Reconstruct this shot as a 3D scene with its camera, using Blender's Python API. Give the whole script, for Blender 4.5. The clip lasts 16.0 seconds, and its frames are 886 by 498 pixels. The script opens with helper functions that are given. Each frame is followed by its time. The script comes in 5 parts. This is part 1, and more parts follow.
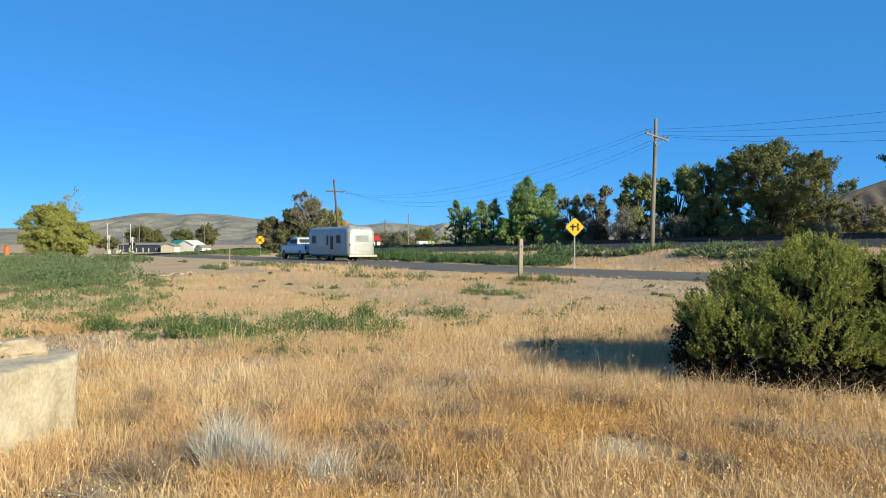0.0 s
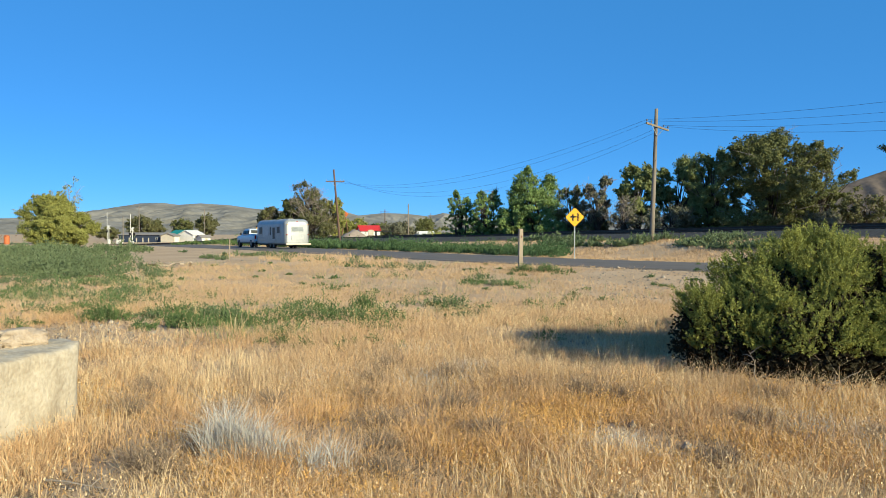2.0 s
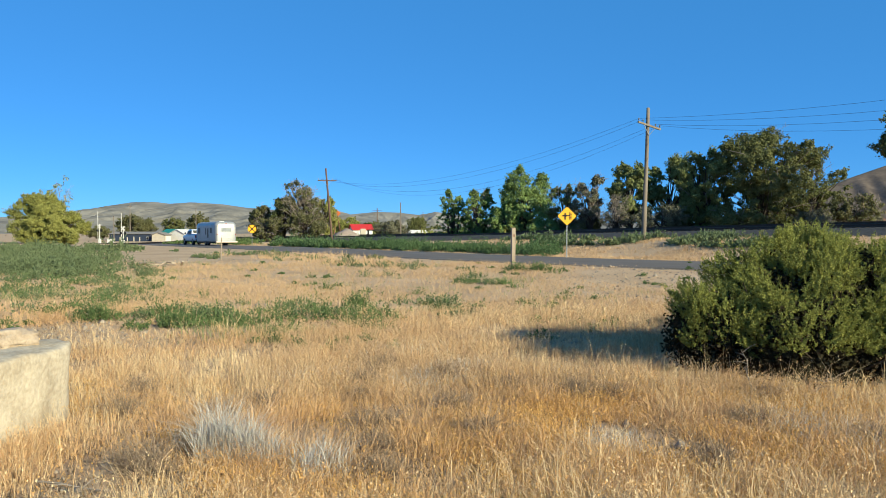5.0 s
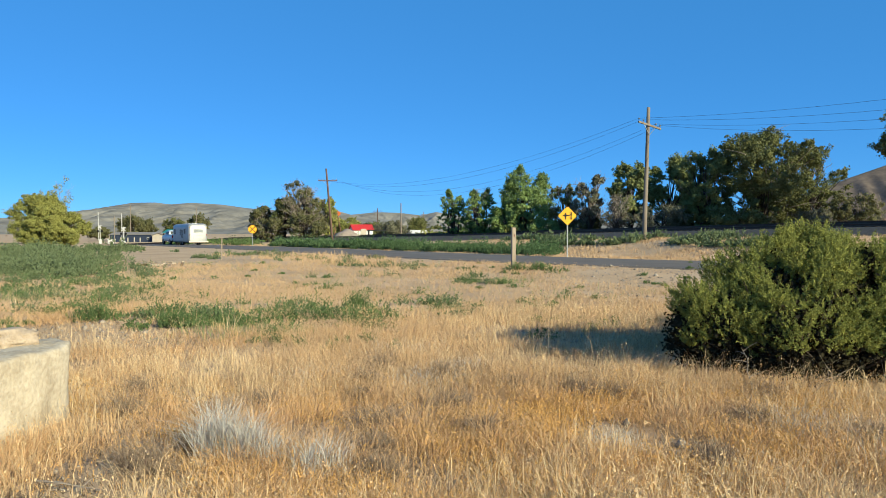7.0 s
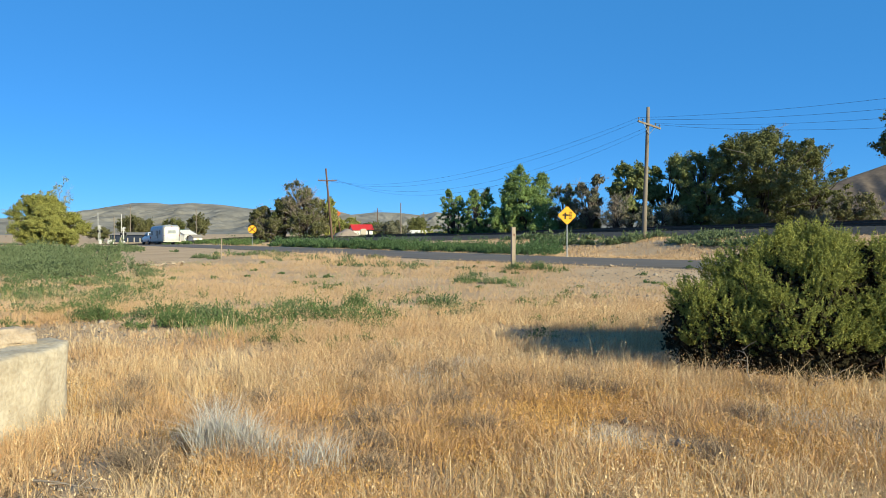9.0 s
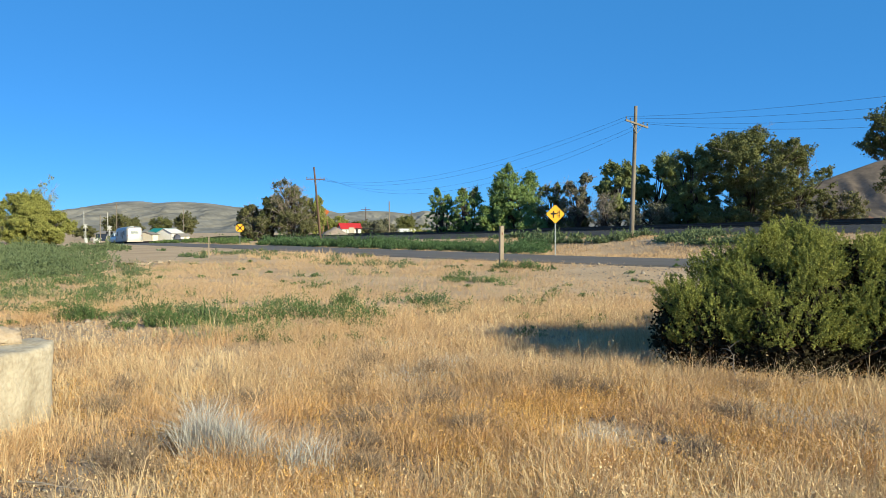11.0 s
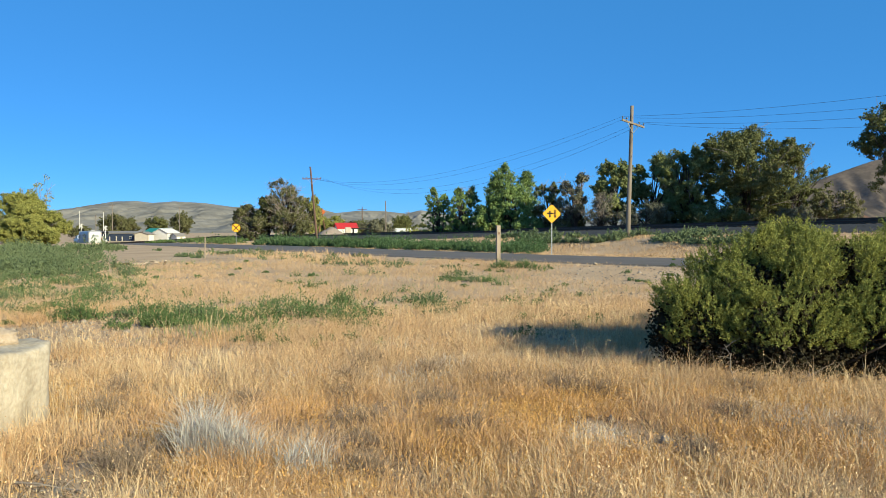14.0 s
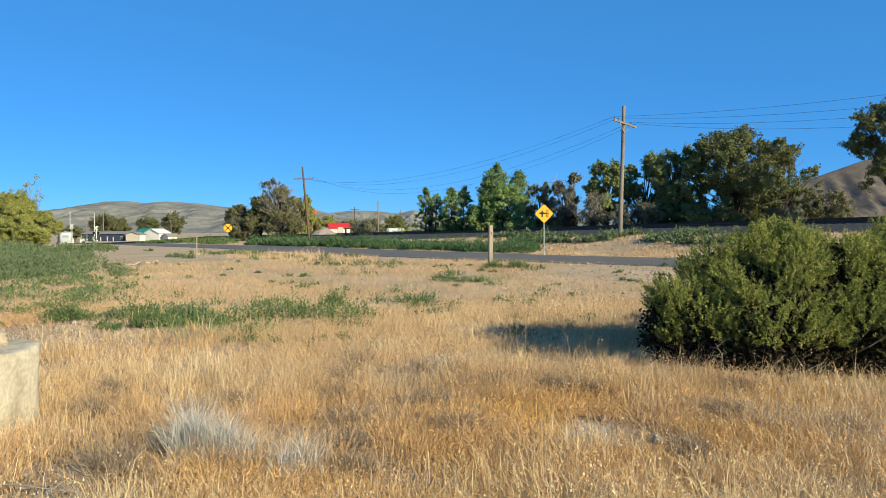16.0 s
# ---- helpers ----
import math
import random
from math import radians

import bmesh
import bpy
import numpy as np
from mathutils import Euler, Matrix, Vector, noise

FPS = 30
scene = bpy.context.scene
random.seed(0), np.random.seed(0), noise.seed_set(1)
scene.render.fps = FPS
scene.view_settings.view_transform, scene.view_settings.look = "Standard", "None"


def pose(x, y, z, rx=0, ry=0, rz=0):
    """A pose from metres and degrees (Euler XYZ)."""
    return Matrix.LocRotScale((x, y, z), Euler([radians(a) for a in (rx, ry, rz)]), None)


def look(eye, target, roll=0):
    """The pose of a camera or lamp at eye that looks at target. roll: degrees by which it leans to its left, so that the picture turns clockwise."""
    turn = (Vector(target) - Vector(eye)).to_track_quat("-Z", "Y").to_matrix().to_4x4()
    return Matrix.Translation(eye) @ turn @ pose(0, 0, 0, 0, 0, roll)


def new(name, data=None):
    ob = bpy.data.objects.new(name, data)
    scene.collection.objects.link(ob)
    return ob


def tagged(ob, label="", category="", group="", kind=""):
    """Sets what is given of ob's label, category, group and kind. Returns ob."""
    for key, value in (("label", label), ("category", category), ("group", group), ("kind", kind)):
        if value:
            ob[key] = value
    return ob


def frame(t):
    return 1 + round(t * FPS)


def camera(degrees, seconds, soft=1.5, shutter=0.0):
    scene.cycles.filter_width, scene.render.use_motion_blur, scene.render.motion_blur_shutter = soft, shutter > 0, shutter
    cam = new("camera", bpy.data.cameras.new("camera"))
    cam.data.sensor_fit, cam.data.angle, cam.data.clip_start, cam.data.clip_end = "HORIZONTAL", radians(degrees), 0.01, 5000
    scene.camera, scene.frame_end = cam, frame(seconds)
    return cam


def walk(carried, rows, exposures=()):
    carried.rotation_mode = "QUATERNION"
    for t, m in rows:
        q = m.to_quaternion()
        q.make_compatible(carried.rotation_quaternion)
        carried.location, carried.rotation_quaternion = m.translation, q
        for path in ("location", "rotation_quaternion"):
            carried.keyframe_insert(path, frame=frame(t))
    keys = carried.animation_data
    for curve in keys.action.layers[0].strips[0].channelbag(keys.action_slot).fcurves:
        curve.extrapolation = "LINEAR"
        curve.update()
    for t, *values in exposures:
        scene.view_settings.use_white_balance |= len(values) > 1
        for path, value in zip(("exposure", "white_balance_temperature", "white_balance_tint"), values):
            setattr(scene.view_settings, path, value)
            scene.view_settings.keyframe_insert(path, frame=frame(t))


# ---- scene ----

# ---------------------------------------------------------------- camera
cam = camera(62.18, 16.0, soft=0.9)


def aim(x, y, z, yaw, pitch, roll):
    """A pose from place, heading (left positive), pitch (up positive) and roll in degrees."""
    return pose(x, y, z, 90 + pitch, 0, yaw) @ pose(0, 0, 0, 0, 0, roll)


CAMERA_ROWS = [
    (0.0, 0.000, -0.397, 0.000, 0.000, 0.000, 1.550),
    (0.5, 0.014, -0.399, -0.020, 0.001, -0.004, 1.551),
    (1.0, 0.015, -0.492, -0.010, 0.003, -0.005, 1.549),
    (1.5, 0.000, -0.864, 0.015, 0.004, -0.001, 1.548),
    (2.0, -0.003, -1.169, 0.035, 0.001, 0.001, 1.550),
    (2.5, -0.025, -1.271, 0.023, -0.002, 0.002, 1.554),
    (3.0, -0.284, -1.300, 0.015, -0.002, 0.005, 1.557),
    (3.5, -0.536, -1.275, 0.020, -0.006, 0.006, 1.558),
    (4.0, -0.588, -1.275, 0.005, -0.010, 0.007, 1.557),
    (6.5, -0.584, -1.235, -0.064, -0.010, 0.013, 1.547),
    (7.0, -0.567, -1.247, -0.094, -0.006, 0.017, 1.543),
    (7.5, -0.572, -1.245, -0.115, -0.001, 0.020, 1.539),
    (8.0, -0.572, -1.243, -0.138, 0.002, 0.025, 1.535),
    (8.5, -0.566, -1.246, -0.155, 0.003, 0.027, 1.534),
    (9.0, -0.575, -1.253, -0.160, 0.003, 0.028, 1.534),
    (11.5, -1.649, -1.392, -0.190, 0.006, 0.026, 1.537),
    (12.0, -1.702, -1.405, -0.200, 0.005, 0.026, 1.536),
    (12.5, -1.707, -1.397, -0.195, 0.001, 0.026, 1.536),
    (13.0, -1.719, -1.391, -0.203, -0.003, 0.026, 1.536),
    (13.5, -1.718, -1.392, -0.210, -0.004, 0.026, 1.536),
    (14.0, -1.748, -1.392, -0.220, -0.003, 0.027, 1.538),
    (14.5, -1.980, -1.388, -0.222, -0.002, 0.026, 1.539),
    (15.0, -2.130, -1.382, -0.242, -0.003, 0.025, 1.539),
    (15.5, -2.175, -1.385, -0.268, -0.004, 0.026, 1.538),
    (16.0, -2.329, -1.397, -0.276, 0.000, 0.030, 1.537),
]
walk(cam, [(t, aim(x, y, z, a, b, c)) for t, a, b, c, x, y, z in CAMERA_ROWS])

# ---------------------------------------------------------------- sky and sun
SUN_FROM = Vector((0.71, -0.70, 0.0)).normalized()
SUN_UP = radians(21)
sun_dir = Vector((SUN_FROM.x * math.cos(SUN_UP), SUN_FROM.y * math.cos(SUN_UP), math.sin(SUN_UP)))
world = bpy.data.worlds.new("sky")
scene.world = world
world.use_nodes = True
sky = world.node_tree.nodes.new("ShaderNodeTexSky")
sky.sky_type = "NISHITA"
sky.sun_disc = False
sky.sun_elevation = SUN_UP
sky.sun_rotation = math.atan2(sun_dir.x, sun_dir.y)
sky.altitude = 1300
sky.air_density, sky.dust_density, sky.ozone_density = 0.7, 0.15, 7.0
background = world.node_tree.nodes["Background"]
clear = world.node_tree.nodes.new("ShaderNodeMix")
clear.data_type = "RGBA"
clear.inputs[0].default_value = 0.5
clear.inputs[7].default_value = (0.9, 2.75, 5.6, 1)
world.node_tree.links.new(sky.outputs[0], clear.inputs[6])
world.node_tree.links.new(clear.outputs[2], background.inputs[0])
background.inputs[1].default_value = 0.070
sun = new("sun", bpy.data.lights.new("sun", "SUN"))
sun.data.energy, sun.data.angle, sun.data.color = 5.0, radians(0.53), (1.0, 0.77, 0.46)
sun.matrix_world = look((0, 0, 30), Vector((0, 0, 30)) - sun_dir)
scene.view_settings.exposure = 0.90
scene.view_settings.use_white_balance = True
scene.view_settings.white_balance_temperature, scene.view_settings.white_balance_tint = 5300, -3

# ---------------------------------------------------------------- materials


def mat(name, base, other=None, rough=0.8, scale=4.0, fine=60.0, bump=0.0, metal=0.0, amount=0.6, spec=0.3,
        island=0.0, obrand=0.0, glow=None, stretch=None, translucent=0.0):
    """A procedural surface: two colours mixed by a coarse and a fine noise, with optional relief, and a spread of
    brightness from piece to piece (island) or thing to thing (obrand)."""
    m = bpy.data.materials.new(name)
    m.use_nodes = True
    n, l = m.node_tree.nodes, m.node_tree.links
    b = n["Principled BSDF"]
    b.inputs["Roughness"].default_value = rough
    b.inputs["Metallic"].default_value = metal
    b.inputs["Specular IOR Level"].default_value = spec
    other = other or tuple(min(1, c * 0.7) for c in base)
    mix = n.new("ShaderNodeMix")
    mix.data_type = "RGBA"
    mix.inputs[6].default_value = (*base, 1)
    mix.inputs[7].default_value = (*other, 1)
    co = n.new("ShaderNodeTexCoord").outputs["Object"]
    if stretch:
        mp = n.new("ShaderNodeMapping")
        mp.inputs["Scale"].default_value = stretch
        l.new(co, mp.inputs[0])
        co = mp.outputs[0]
    coarse, small = n.new("ShaderNodeTexNoise"), n.new("ShaderNodeTexNoise")
    for node, s, d in ((coarse, scale, 5), (small, fine, 3)):
        node.inputs["Scale"].default_value = s
        node.inputs["Detail"].default_value = d
        l.new(co, node.inputs["Vector"])
    add = n.new("ShaderNodeMath")
    add.operation = "MULTIPLY_ADD"
    l.new(small.outputs[0], add.inputs[0])
    add.inputs[1].default_value = 0.5
    l.new(coarse.outputs[0], add.inputs[2])
    ramp = n.new("ShaderNodeMapRange")
    ramp.inputs[1].default_value, ramp.inputs[2].default_value = 0.75 - 0.28 / max(amount, .1) * .6, 0.75 + 0.28 / max(amount, .1) * .6
    l.new(add.outputs[0], ramp.inputs[0])
    last = ramp.outputs[0]
    if island:
        geo = n.new("ShaderNodeNewGeometry")
        mm = n.new("ShaderNodeMix")
        mm.inputs[0].default_value = island
        l.new(last, mm.inputs[2])
        l.new(geo.outputs["Random Per Island"], mm.inputs[3])
        last = mm.outputs[0]
    l.new(last, mix.inputs[0])
    colour = mix.outputs[2]
    if obrand:
        info = n.new("ShaderNodeObjectInfo")
        rr = n.new("ShaderNodeMapRange")
        rr.inputs[3].default_value, rr.inputs[4].default_value = 1 - obrand, 1 + obrand
        l.new(info.outputs["Random"], rr.inputs[0])
        hs = n.new("ShaderNodeHueSaturation")
        l.new(rr.outputs[0], hs.inputs["Value"])
        l.new(colour, hs.inputs["Color"])
        colour = hs.outputs[0]
    l.new(colour, b.inputs["Base Color"])
    if bump:
        bp = n.new("ShaderNodeBump")
        bp.inputs["Strength"].default_value = bump
        bp.inputs["Distance"].default_value = 0.02
        l.new(add.outputs[0], bp.inputs["Height"])
        l.new(bp.outputs[0], b.inputs["Normal"])
    if translucent:
        tr = n.new("ShaderNodeBsdfTranslucent")
        l.new(colour, tr.inputs[0])
        sh = n.new("ShaderNodeMixShader")
        sh.inputs[0].default_value = translucent
        l.new(b.outputs[0], sh.inputs[1])
        l.new(tr.outputs[0], sh.inputs[2])
        l.new(sh.outputs[0], n["Material Output"].inputs[0])
    if glow:
        b.inputs["Emission Color"].default_value = (*glow[0], 1)
        b.inputs["Emission Strength"].default_value = glow[1]
    return m


M = dict(
    straw=mat("straw", (0.770, 0.520, 0.270), (0.380, 0.222, 0.100), rough=0.9, scale=0.35, fine=3, island=0.6, translucent=0.12, spec=.08),
    pale_straw=mat("pale_straw", (0.810, 0.635, 0.385), (0.500, 0.350, 0.187), rough=0.9, scale=0.5, fine=3, island=0.6, translucent=0.12, spec=.08),
    golden=mat("golden_weed", (0.800, 0.500, 0.165), (0.450, 0.255, 0.078), rough=0.9, scale=0.7, fine=5, island=0.7, translucent=0.25, spec=.12),
    grey_straw=mat("grey_straw", (0.656, 0.624, 0.560), (0.400, 0.368, 0.320), rough=0.9, scale=2, fine=9, island=0.6, translucent=0.25, spec=.12),
    pinkish=mat("ripe_grass", (0.600, 0.432, 0.252), (0.400, 0.268, 0.144), rough=0.9, scale=0.2, fine=2, island=0.6, translucent=0.12, spec=.08),
    weed=mat("weed_leaf", (0.160, 0.212, 0.076), (0.072, 0.112, 0.040), rough=0.9, scale=0.6, fine=6, island=0.6, translucent=0.25, spec=.12),
    weed_grey=mat("grey_green_leaf", (0.188, 0.220, 0.108), (0.100, 0.132, 0.060), rough=0.9, scale=0.5, fine=6, island=0.6, translucent=0.25, spec=.12),
    weed_dark=mat("roadside_weed_leaf", (0.122, 0.177, 0.074), (0.061, 0.106, 0.041), rough=0.9, scale=0.3, fine=6, island=0.6, translucent=0.25, spec=.12),
    bush=mat("bush_leaf", (0.370, 0.360, 0.082), (0.090, 0.122, 0.032), rough=0.9, scale=1.1, fine=7, island=0.5, translucent=0.15, spec=.12),
    bush_wood=mat("bush_twig", (0.128, 0.096, 0.064), (0.064, 0.048, 0.032), rough=0.9),
    bark=mat("bark", (0.088, 0.068, 0.050), (0.044, 0.034, 0.027), rough=0.9, scale=3, fine=25, stretch=(1, 1, .25), bump=.5),
    dead_weed=mat("dead_weed_stem", (0.352, 0.272, 0.192), (0.168, 0.120, 0.080), rough=0.95, scale=2, fine=9, island=0.6, spec=.05),
    dead=mat("bare_twigs", (0.344, 0.296, 0.240), (0.200, 0.164, 0.128), rough=0.9),
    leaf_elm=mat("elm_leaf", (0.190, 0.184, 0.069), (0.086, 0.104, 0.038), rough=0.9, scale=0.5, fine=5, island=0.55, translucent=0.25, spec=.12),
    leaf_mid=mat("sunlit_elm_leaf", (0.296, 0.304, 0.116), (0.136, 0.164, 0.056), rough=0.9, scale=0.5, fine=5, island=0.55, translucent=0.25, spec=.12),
    leaf_dry=mat("dry_elm_leaf", (0.188, 0.172, 0.084), (0.080, 0.092, 0.034), rough=0.9, scale=0.4, fine=5, island=0.55, translucent=0.25, spec=.12),
    leaf_green=mat("poplar_leaf", (0.290, 0.360, 0.120), (0.130, 0.200, 0.060), rough=0.9, scale=0.6, fine=5, island=0.55, translucent=0.25, spec=.12),
    leaf_yellow=mat("willow_leaf", (0.370, 0.350, 0.095), (0.170, 0.190, 0.052), rough=0.9, scale=0.5, fine=5, island=0.55, translucent=0.25, spec=.12),
    leaf_grey=mat("olive_leaf", (0.205, 0.198, 0.134), (0.109, 0.109, 0.064), rough=0.9, scale=0.6, fine=5, island=0.55, translucent=0.25, spec=.12),
    asphalt=mat("asphalt", (0.160, 0.136, 0.112), (0.112, 0.096, 0.078), rough=0.85, scale=0.5, fine=30, bump=.2, stretch=(1, 1, 1)),
    pebble=mat("pebble", (0.336, 0.288, 0.232), (0.176, 0.144, 0.112), rough=0.95, scale=3, fine=20, island=.7),
    gravel=mat("gravel", (0.288, 0.240, 0.184), (0.208, 0.168, 0.128), rough=0.95, scale=1.5, fine=20, bump=.6),
    ballast=mat("ballast", (0.099, 0.091, 0.081), (0.046, 0.042, 0.037), rough=0.95, scale=6, fine=22, bump=.8),
    steel=mat("rail_steel", (0.056, 0.040, 0.032), (0.096, 0.068, 0.052), rough=0.55, metal=.5, scale=3, fine=30),
    tie=mat("creosoted_tie", (0.036, 0.029, 0.024), (0.064, 0.053, 0.044), rough=0.9, scale=5, fine=40, obrand=.3),
    pole=mat("weathered_pole", (0.232, 0.200, 0.164), (0.136, 0.108, 0.080), rough=0.9, scale=4, fine=40, stretch=(1, 1, .08), bump=.4),
    pole_brown=mat("stained_pole", (0.136, 0.084, 0.060), (0.080, 0.052, 0.036), rough=0.9, scale=4, fine=40, stretch=(1, 1, .08), bump=.4),
    wire=mat("wire", (0.072, 0.080, 0.096), rough=0.6),
    curtain=mat("curtained_glass", (0.27, 0.285, 0.285), rough=0.2, spec=.6),
    # brown thatch, darkened so its colour also stands for shade between tufts
    thatch=mat("shade_dark_thatch", (0.192, 0.132, 0.072), (0.096, 0.064, 0.036), rough=0.95, scale=2, fine=9, island=0.5, spec=.05),
    insulator=mat("insulator", (0.160, 0.136, 0.112), rough=0.3),
    post=mat("grey_wood", (0.352, 0.288, 0.216), (0.216, 0.168, 0.124), rough=0.9, scale=5, fine=50, stretch=(1, 1, .1), bump=.5),
    galv=mat("galvanised_steel", (0.440, 0.448, 0.448), (0.336, 0.344, 0.344), rough=0.45, metal=.7),
    yellow=mat("sign_yellow", (0.720, 0.376, 0.008), (0.656, 0.336, 0.008), rough=0.45, scale=3),
    black=mat("sign_black", (0.012, 0.012, 0.012), rough=0.5),
    concrete=mat("old_concrete", (0.480, 0.416, 0.312), (0.344, 0.288, 0.204), rough=0.95, scale=2.6, fine=30, bump=.8, amount=1.3),
    green_grass=mat("green_grass", (0.272, 0.304, 0.128), (0.160, 0.208, 0.080), rough=0.9, scale=0.6, fine=6, island=0.6, translucent=0.25, spec=.12),
    # near black: the bush's inner self-shade put into the leaf colour
    inner_shade_leaf=mat("bush_shade_leaf", (0.044, 0.038, 0.022), (0.020, 0.018, 0.010), rough=0.95, scale=3, fine=9, island=.5, spec=.05),
    rock=mat("broken_concrete", (0.448, 0.368, 0.272), (0.288, 0.224, 0.160), rough=0.95, scale=7, fine=50, bump=.9),
    alu=mat("dull_aluminium", (0.368, 0.372, 0.368), (0.296, 0.300, 0.296), rough=0.42, metal=.35, scale=1.2, fine=9, amount=1.1, stretch=(1.5, 1.5, .5)),
    alu_edge=mat("aluminium_trim", (0.400, 0.400, 0.400), rough=0.4, metal=.8),
    glass=mat("dark_glass", (0.016, 0.019, 0.022), (0.011, 0.013, 0.014), rough=0.3, spec=.12),
    tyre=mat("tyre", (0.016, 0.016, 0.016), (0.028, 0.026, 0.024), rough=0.85),
    rim=mat("wheel_rim", (0.160, 0.160, 0.160), (0.096, 0.096, 0.096), rough=0.35, metal=.9),
    car=mat("white_car_paint", (0.496, 0.528, 0.576), (0.456, 0.488, 0.536), rough=0.25, spec=.6, scale=.8),
    chrome=mat("chrome", (0.560, 0.560, 0.560), rough=0.15, metal=1),
    underbody=mat("underbody", (0.024, 0.024, 0.024), rough=0.8),
    red_lamp=mat("red_lens", (0.360, 0.016, 0.012), rough=0.25),
    amber=mat("amber_lens", (0.640, 0.280, 0.016), rough=0.3),
    bumper=mat("dusty_bumper", (0.496, 0.400, 0.320), (0.400, 0.336, 0.272), rough=0.5, metal=.3),
    white=mat("white_paint", (0.624, 0.608, 0.576), (0.528, 0.504, 0.464), rough=0.7, scale=1, fine=9),
    cream=mat("cream_siding", (0.496, 0.440, 0.352), (0.400, 0.352, 0.280), rough=0.8, scale=1, fine=9),
    navy=mat("navy_wall", (0.036, 0.048, 0.080), (0.024, 0.032, 0.056), rough=0.7),
    grey_roof=mat("grey_roof", (0.264, 0.240, 0.208), (0.200, 0.176, 0.152), rough=0.8, scale=1),
    teal_roof=mat("teal_metal_roof", (0.040, 0.216, 0.176), (0.032, 0.160, 0.136), rough=0.5),
    red_roof=mat("red_metal_roof", (0.496, 0.032, 0.024), (0.400, 0.024, 0.020), rough=0.5),
    orange=mat("orange_paint", (0.480, 0.136, 0.040), (0.360, 0.104, 0.032), rough=0.6),
    rust=mat("rusty_steel", (0.208, 0.104, 0.060), (0.128, 0.064, 0.040), rough=0.9),
    debris=mat("weathered_boards", (0.320, 0.264, 0.200), (0.200, 0.160, 0.120), rough=0.95, scale=4),
    mound=mat("gravel_heap", (0.288, 0.232, 0.192), (0.208, 0.168, 0.136), rough=0.95, scale=3, fine=20, bump=.6),
)


def ground_material():
    """Bare tan dirt, straw litter and pale gravel, mixed by noise at three scales."""
    m = mat("dry_ground", (0.544, 0.400, 0.252), (0.360, 0.252, 0.148), rough=1.0, scale=0.35, fine=9, bump=.6, spec=.1)
    return m


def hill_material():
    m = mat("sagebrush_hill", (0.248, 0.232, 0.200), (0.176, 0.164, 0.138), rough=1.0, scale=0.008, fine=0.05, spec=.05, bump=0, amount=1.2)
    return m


M["ground"] = ground_material()
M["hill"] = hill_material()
M["hill_brown"] = mat("brown_hill", (0.160, 0.128, 0.104), (0.104, 0.086, 0.072), rough=1.0, scale=0.02, fine=0.12, spec=.05, amount=1.2)

# ---------------------------------------------------------------- geometry helpers


def link_mesh(name, verts, faces, material, parent=None, label="", smooth=False):
    me = bpy.data.meshes.new(name)
    me.from_pydata([tuple(v) for v in verts], [], faces)
    if smooth:
        me.polygons.foreach_set("use_smooth", [True] * len(me.polygons))
    if material:
        me.materials.append(M[material] if isinstance(material, str) else material)
    ob = new(name, me)
    if parent is not None:
        ob.parent = parent
    if label:
        ob["label"] = label
    return ob


def fast_mesh(name, verts, tris, material, parent=None):
    """A triangle mesh straight from arrays."""
    me = bpy.data.meshes.new(name)
    verts, tris = np.asarray(verts, dtype=np.float32), np.asarray(tris, dtype=np.int32)
    me.vertices.add(len(verts))
    me.vertices.foreach_set("co", verts.ravel())
    me.loops.add(tris.size)
    me.loops.foreach_set("vertex_index", tris.ravel())
    me.polygons.add(len(tris))
    me.polygons.foreach_set("loop_start", np.arange(0, tris.size, 3, dtype=np.int32))
    me.update(calc_edges=True)
    me.materials.append(M[material])
    ob = new(name, me)
    if parent is not None:
        ob.parent = parent
    return ob


def part(name, bm, material, parent=None, label="", smooth=False):
    """Links a bmesh as one mesh object under a thing or a part."""
    me = bpy.data.meshes.new(name)
    bm.normal_update()
    bm.to_mesh(me)
    bm.free()
    if smooth:
        me.polygons.foreach_set("use_smooth", [True] * len(me.polygons))
    me.materials.append(M[material])
    ob = new(name, me)
    if parent is not None:
        ob.parent = parent
    if label:
        ob["label"] = label
    return ob


def box(bm, cx, cy, cz, sx, sy, sz, turn=None, bevel=0.0, segments=1):
    """Adds a box to a bmesh, with rounded edges where bevel is given."""
    r = bmesh.ops.create_cube(bm, size=1.0)
    vs = r["verts"]
    bmesh.ops.scale(bm, vec=(sx, sy, sz), verts=vs)
    if bevel:
        es = list({e for v in vs for e in v.link_edges})
        o = bmesh.ops.bevel(bm, geom=es, offset=bevel, segments=segments, affect="EDGES", profile=0.6)
        vs = list({v for f in o["faces"] for v in f.verts} | {v for v in vs if v.is_valid})
    m = Matrix.Translation((cx, cy, cz)) @ (turn.to_4x4() if turn else Matrix.Identity(4))
    bmesh.ops.transform(bm, matrix=m, verts=vs)
    return vs


def rod(bm, a, b, r0, r1=None, n=8):
    """Adds a tapered round bar from a to b."""
    a, b = Vector(a), Vector(b)
    d = b - a
    r = bmesh.ops.create_cone(bm, cap_ends=True, segments=n, radius1=r0, radius2=r0 if r1 is None else r1, depth=d.length)
    m = Matrix.Translation((a + b) / 2) @ d.to_track_quat("Z", "Y").to_matrix().to_4x4()
    bmesh.ops.transform(bm, matrix=m, verts=r["verts"])
    return r["verts"]


